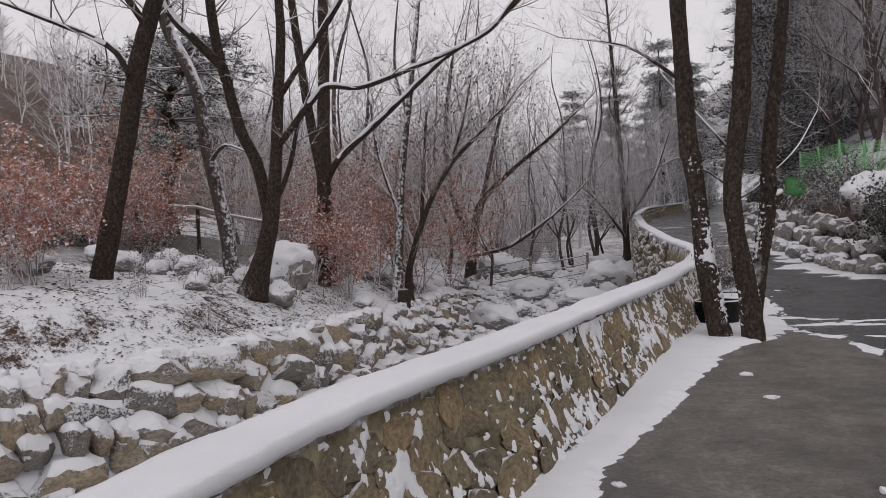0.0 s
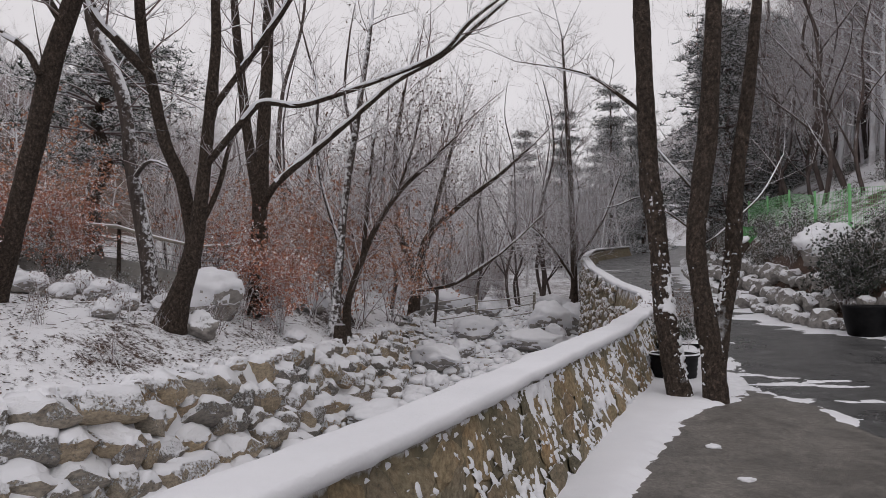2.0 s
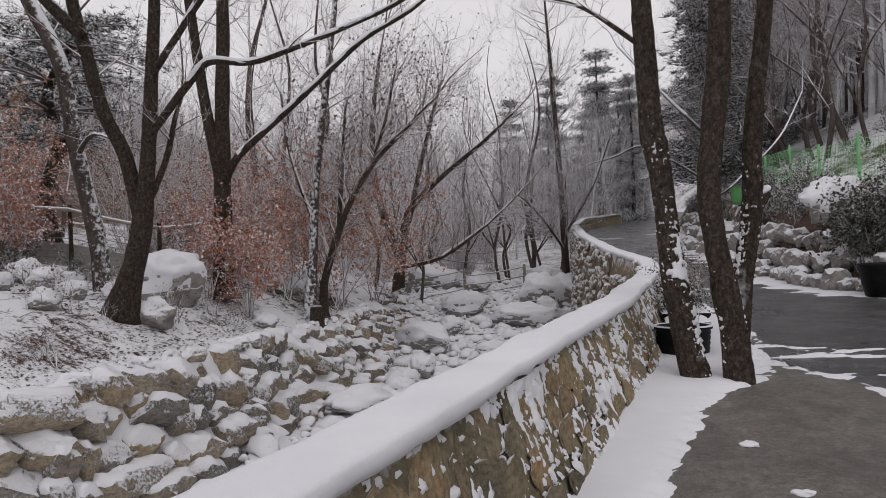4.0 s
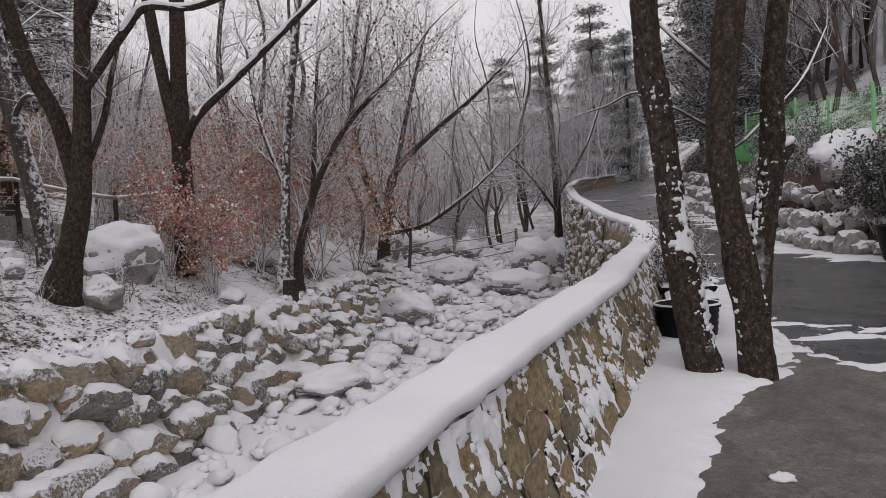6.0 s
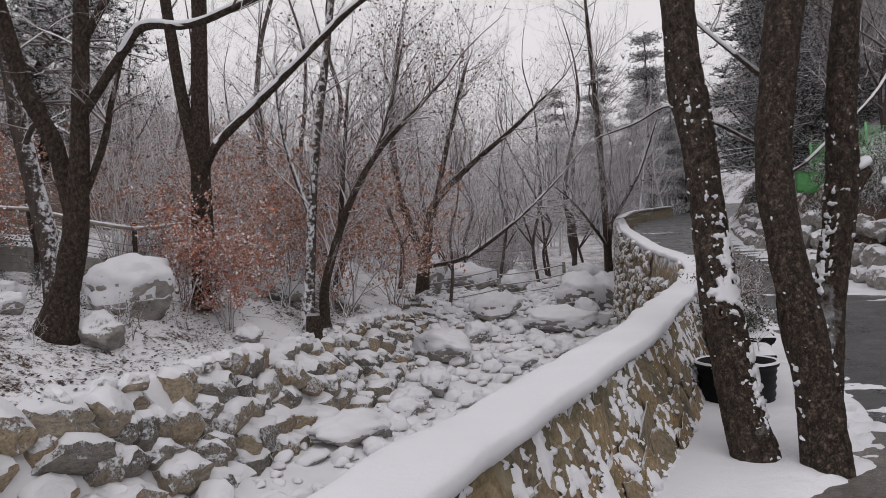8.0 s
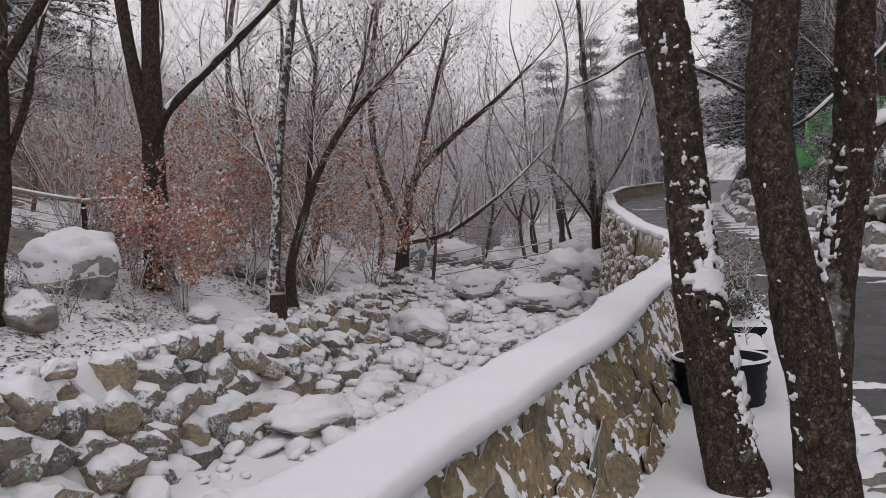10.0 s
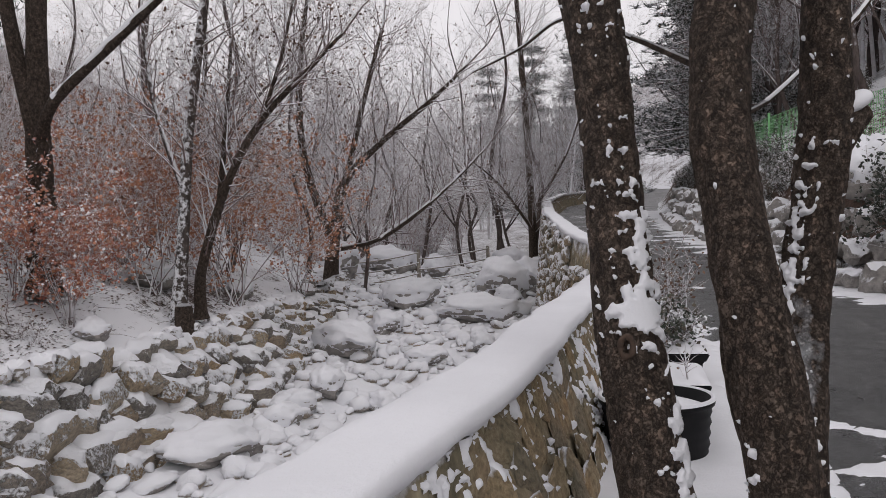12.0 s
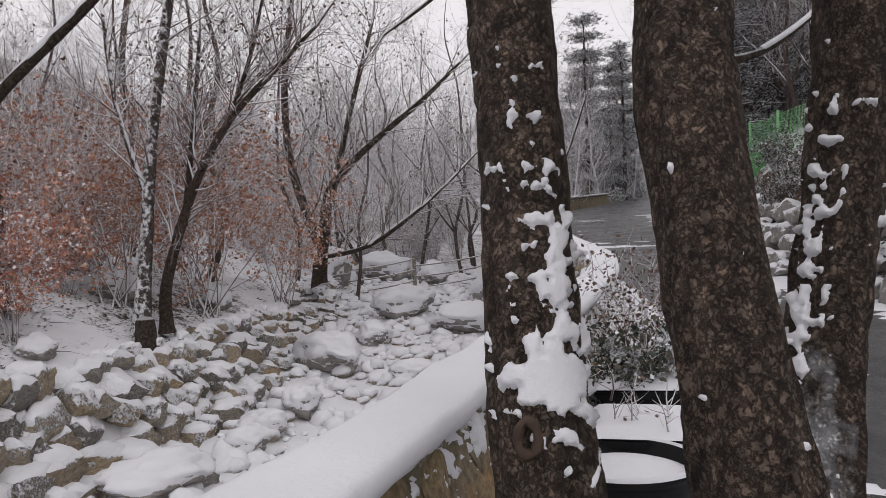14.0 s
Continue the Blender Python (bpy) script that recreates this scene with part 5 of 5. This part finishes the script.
far, clumps, count = [], [], 0
for row in range(4):
    y = 1.6 + rng.random() * 0.2
    while y < 34:
        w = rng.uniform(0.2, 0.46)
        f = min(0.82, (row + 0.5 + rng.uniform(-0.3, 0.3)) / 4)
        p, turn = on_face(y, f)
        m = pose(*p, 0, 0, turn) @ pose(0, 0, 0, rng.uniform(-25, 25), -17, 0) @ Matrix.Diagonal((rng.uniform(0.035, 0.052), w * 1.12, rng.uniform(0.2, 0.32), 1))
        if y < 12.5 and count < 300:
            s = link_mesh("stone", FLAT[rng.randrange(8)], parapet)
            s.matrix_local = m
            count += 1
        else:
            far.append(m)
        y += w * 0.85 * (1 if y < 13 else 1.6)
for _ in range(520):     # the stream side, seen where the wall bends
    y = rng.uniform(13, 36)
    p, out = wall_frame(y)
    f = rng.random()
    z = WALL_Z(y) - 0.1 + (BED_Z(y) - WALL_Z(y)) * f
    o = -0.26 - 0.3 * f
    w = rng.uniform(0.25, 0.5)
    far.append(pose(p.x + out.x * o, p.y + out.y * o, z, 0, 0, math.degrees(math.atan2(out.y, out.x))) @ Matrix.Diagonal((0.16, w, w * 0.7, 1)))
joined("rubble", [rock_mesh("stone", 380 + i, M_WALL_STONE, 2, 0.6, 0.2) for i in range(5)], far, M_WALL_FAR, parapet)

# wet snow stuck to the wall and the trunks
def snow_skin(parent, nu, nv, surface, depth, thick, label):
    """Ragged patches of snow on a surface: depth(i, j) above zero is covered, surface(i, j) gives point and way out."""
    D = [[depth(i, j) for j in range(nv)] for i in range(nu)]
    index, V, F = {}, [], []

    def corner(i, j):
        if (i, j) not in index:
            p, n = surface(i, j)
            d = D[i][j]
            rise = thick * min(1.0, d * 3.0) ** 0.75 if d > 0 else max(-0.02, d * 0.2)
            index[i, j] = len(V)
            V.append(p + n * rise - parent.location)
        return index[i, j]

    for i in range(nu - 1):
        for j in range(nv - 1):
            if max(D[i][j], D[i + 1][j], D[i][j + 1], D[i + 1][j + 1]) > 0:
                F.append((corner(i, j), corner(i + 1, j), corner(i + 1, j + 1), corner(i, j + 1)))
    ob = link_mesh("stuck_snow", mesh_of("stuck_snow", V, F, M_SNOW), parent, label)
    ob["kind"] = "stuff"
    return ob


def wall_snow(y0, y1, step, rows, seed):
    n = int((y1 - y0) / step)

    def surface(i, j):
        y, f = y0 + i * step, 0.02 + 0.98 * j / (rows - 1)
        p, turn = on_face(y, f, 0.018)
        q = p + Vector((0.035 * fbm(y * 2.2, p.z * 2.6, 3.0), 0, 0))
        a = radians(turn)
        return q, Vector((math.cos(a), math.sin(a), 0.25)).normalized()

    def depth(i, j):
        y, f = y0 + i * step, j / (rows - 1)
        z = f * 0.75 + 0.25 * y
        broad = noise.noise((y * 0.9, f * 1.1, seed)) * 0.45
        lumps = fbm(y * 11 + 0.6 * f, f * 4.2, seed + 3.0, 4)
        specks = noise.noise((y * 34, f * 14, seed + 9.0)) + 0.5 * noise.noise((y * 75, f * 34, seed + 4.0))
        return max(lumps * 0.75 + broad - 0.3 + 0.12 * noise.noise((y * 40, z * 30, 2)), specks * 0.5 + broad * 0.5 - 0.22) - 0.1 * max(0, min(1, (5.5 - y) / 3)) + 0.1 * max(0, f - 0.85)

    snow_skin(parapet, n, rows, surface, depth, 0.015, "wet snow stuck in clots to the stones")


wall_snow(1.6, 13.0, 0.012, 60, 5.0)
wall_snow(13.0, 30.0, 0.06, 16, 5.0)


def trunk_snow(tree, line, seed, z0, z1, cover):
    """Wet snow clinging to a trunk; cover(angle, z) says how thickly it is plastered there."""
    pts, radii = smooth_line([(line[0][0], line[0][1], line[0][2] - 0.25, line[0][3] * 1.12)] + list(line), 16)
    zs = [p.z for p in pts]
    nv, nu = int((z1 - z0) / 0.006), 84

    def ring(j):
        z = z0 + j * 0.006
        return Vector((np.interp(z, zs, [p.x for p in pts]), np.interp(z, zs, [p.y for p in pts]), z)), float(np.interp(z, zs, radii))

    rings = [ring(j) for j in range(nv)]

    def surface(i, j):
        a = -math.pi * 1.12 + i / (nu - 1) * math.pi * 1.24
        c, r = rings[j]
        n = Vector((math.cos(a), math.sin(a), 0))
        return c + n * (r + 0.004), (n + Vector((0, 0, 0.3))).normalized()

    def depth(i, j):
        a = -math.pi * 1.12 + i / (nu - 1) * math.pi * 1.24
        z = rings[j][0].z
        u = a * rings[j][1]
        lumps = 1.15 * fbm(u * 27 + seed, z * 24, seed, 3)
        return 0.8 * lumps + 0.18 * noise.noise((u * 60, z * 60, seed)) + cover(a, z)

    snow_skin(tree, nu, nv, surface, depth, 0.017, "wet snow clinging to the bark")


def bump_at(v, mid, wide):
    return math.exp(-((v - mid) / wide) ** 2)


def plaster_a(a, z):
    c = -0.72 + 1.45 * bump_at(z, 1.26, 0.085) * bump_at(a, -1.6, 0.95)
    c += 0.98 * bump_at(z, 1.5, 0.19) * bump_at(a, -1.25, 0.65)
    c += 0.46 * bump_at(z, 2.45, 0.25) * bump_at(a, -1.9, 0.9)
    c += 0.95 * bump_at(z, 0.75, 0.36) * bump_at(a, -0.95, 0.6)
    return c + 0.3 * bump_at(z, 1.85, 0.3) * bump_at(a, -1.7, 0.8)


def plaster_b(a, z):
    return -0.85 + 0.75 * bump_at(a, -0.15, 0.3) * bump_at(z, 1.0, 0.6) + 0.6 * bump_at(a, -2.9, 0.35) * bump_at(z, 0.7, 0.4)


def plaster_c(a, z):
    return -0.82 + 0.95 * bump_at(a, -2.75, 0.45) * bump_at(z, 1.35, 0.45) + 0.22 * bump_at(z, 1.8, 0.5)


trunk_snow(tree_a, A_TRUNK, 1.0, 0.35, 3.0, plaster_a)
trunk_snow(tree_b, B_TRUNK, 2.0, 0.45, 2.6, plaster_b)
trunk_snow(tree_b, C_TRUNK[1:], 3.0, 0.95, 2.6, plaster_c)
limb_part("stub_snow", tree_b, [(4.07, 9.07, 1.985, 0.03), (4.12, 9.06, 2.0, 0.04), (4.17, 9.06, 2.025, 0.034), (4.195, 9.06, 2.02, 0.012)], M_SNOW, 12, 0.5)

# leaf litter and fallen twigs on the bank
rng = random.Random(55)
V, F = [], []
for _ in range(9000):
    y = rng.uniform(9.5, 27)
    x = CREST_X(y) - 0.35 - 5.5 * rng.random() ** 1.2
    s = rng.uniform(0.03, 0.075)
    p = Vector((x, y, height(x, y) + 0.012))
    if noise.noise((x * 0.9, y * 0.9, 2)) < -0.1:
        continue
    a = rng.uniform(0, 6.28)
    d, w = Vector((math.cos(a), math.sin(a), rng.uniform(0, 0.5))) * s, Vector((-math.sin(a), math.cos(a), 0.2)) * s * 0.4
    k = len(V)
    V.extend((p, p + d * 0.5 + w, p + d, p + d * 0.5 - w))
    F.extend(((k, k + 1, k + 2), (k, k + 2, k + 3)))
for _ in range(420):
    y = rng.uniform(9.5, 25)
    x = CREST_X(y) - 0.3 - 5 * rng.random()
    a = rng.uniform(0, 6.28)
    twig(V, F, rng, Vector((x, y, height(x, y) + 0.015)), Vector((math.cos(a), math.sin(a), 0.05)), rng.uniform(0.15, 0.5), 0.006, 0, None, -0.02)
tagged(link_mesh("leaf_litter", mesh_of("leaf_litter", V, F, M_LITTER, False)), "fallen brown leaves and twigs lying on the snow", "leaf litter", kind="stuff")
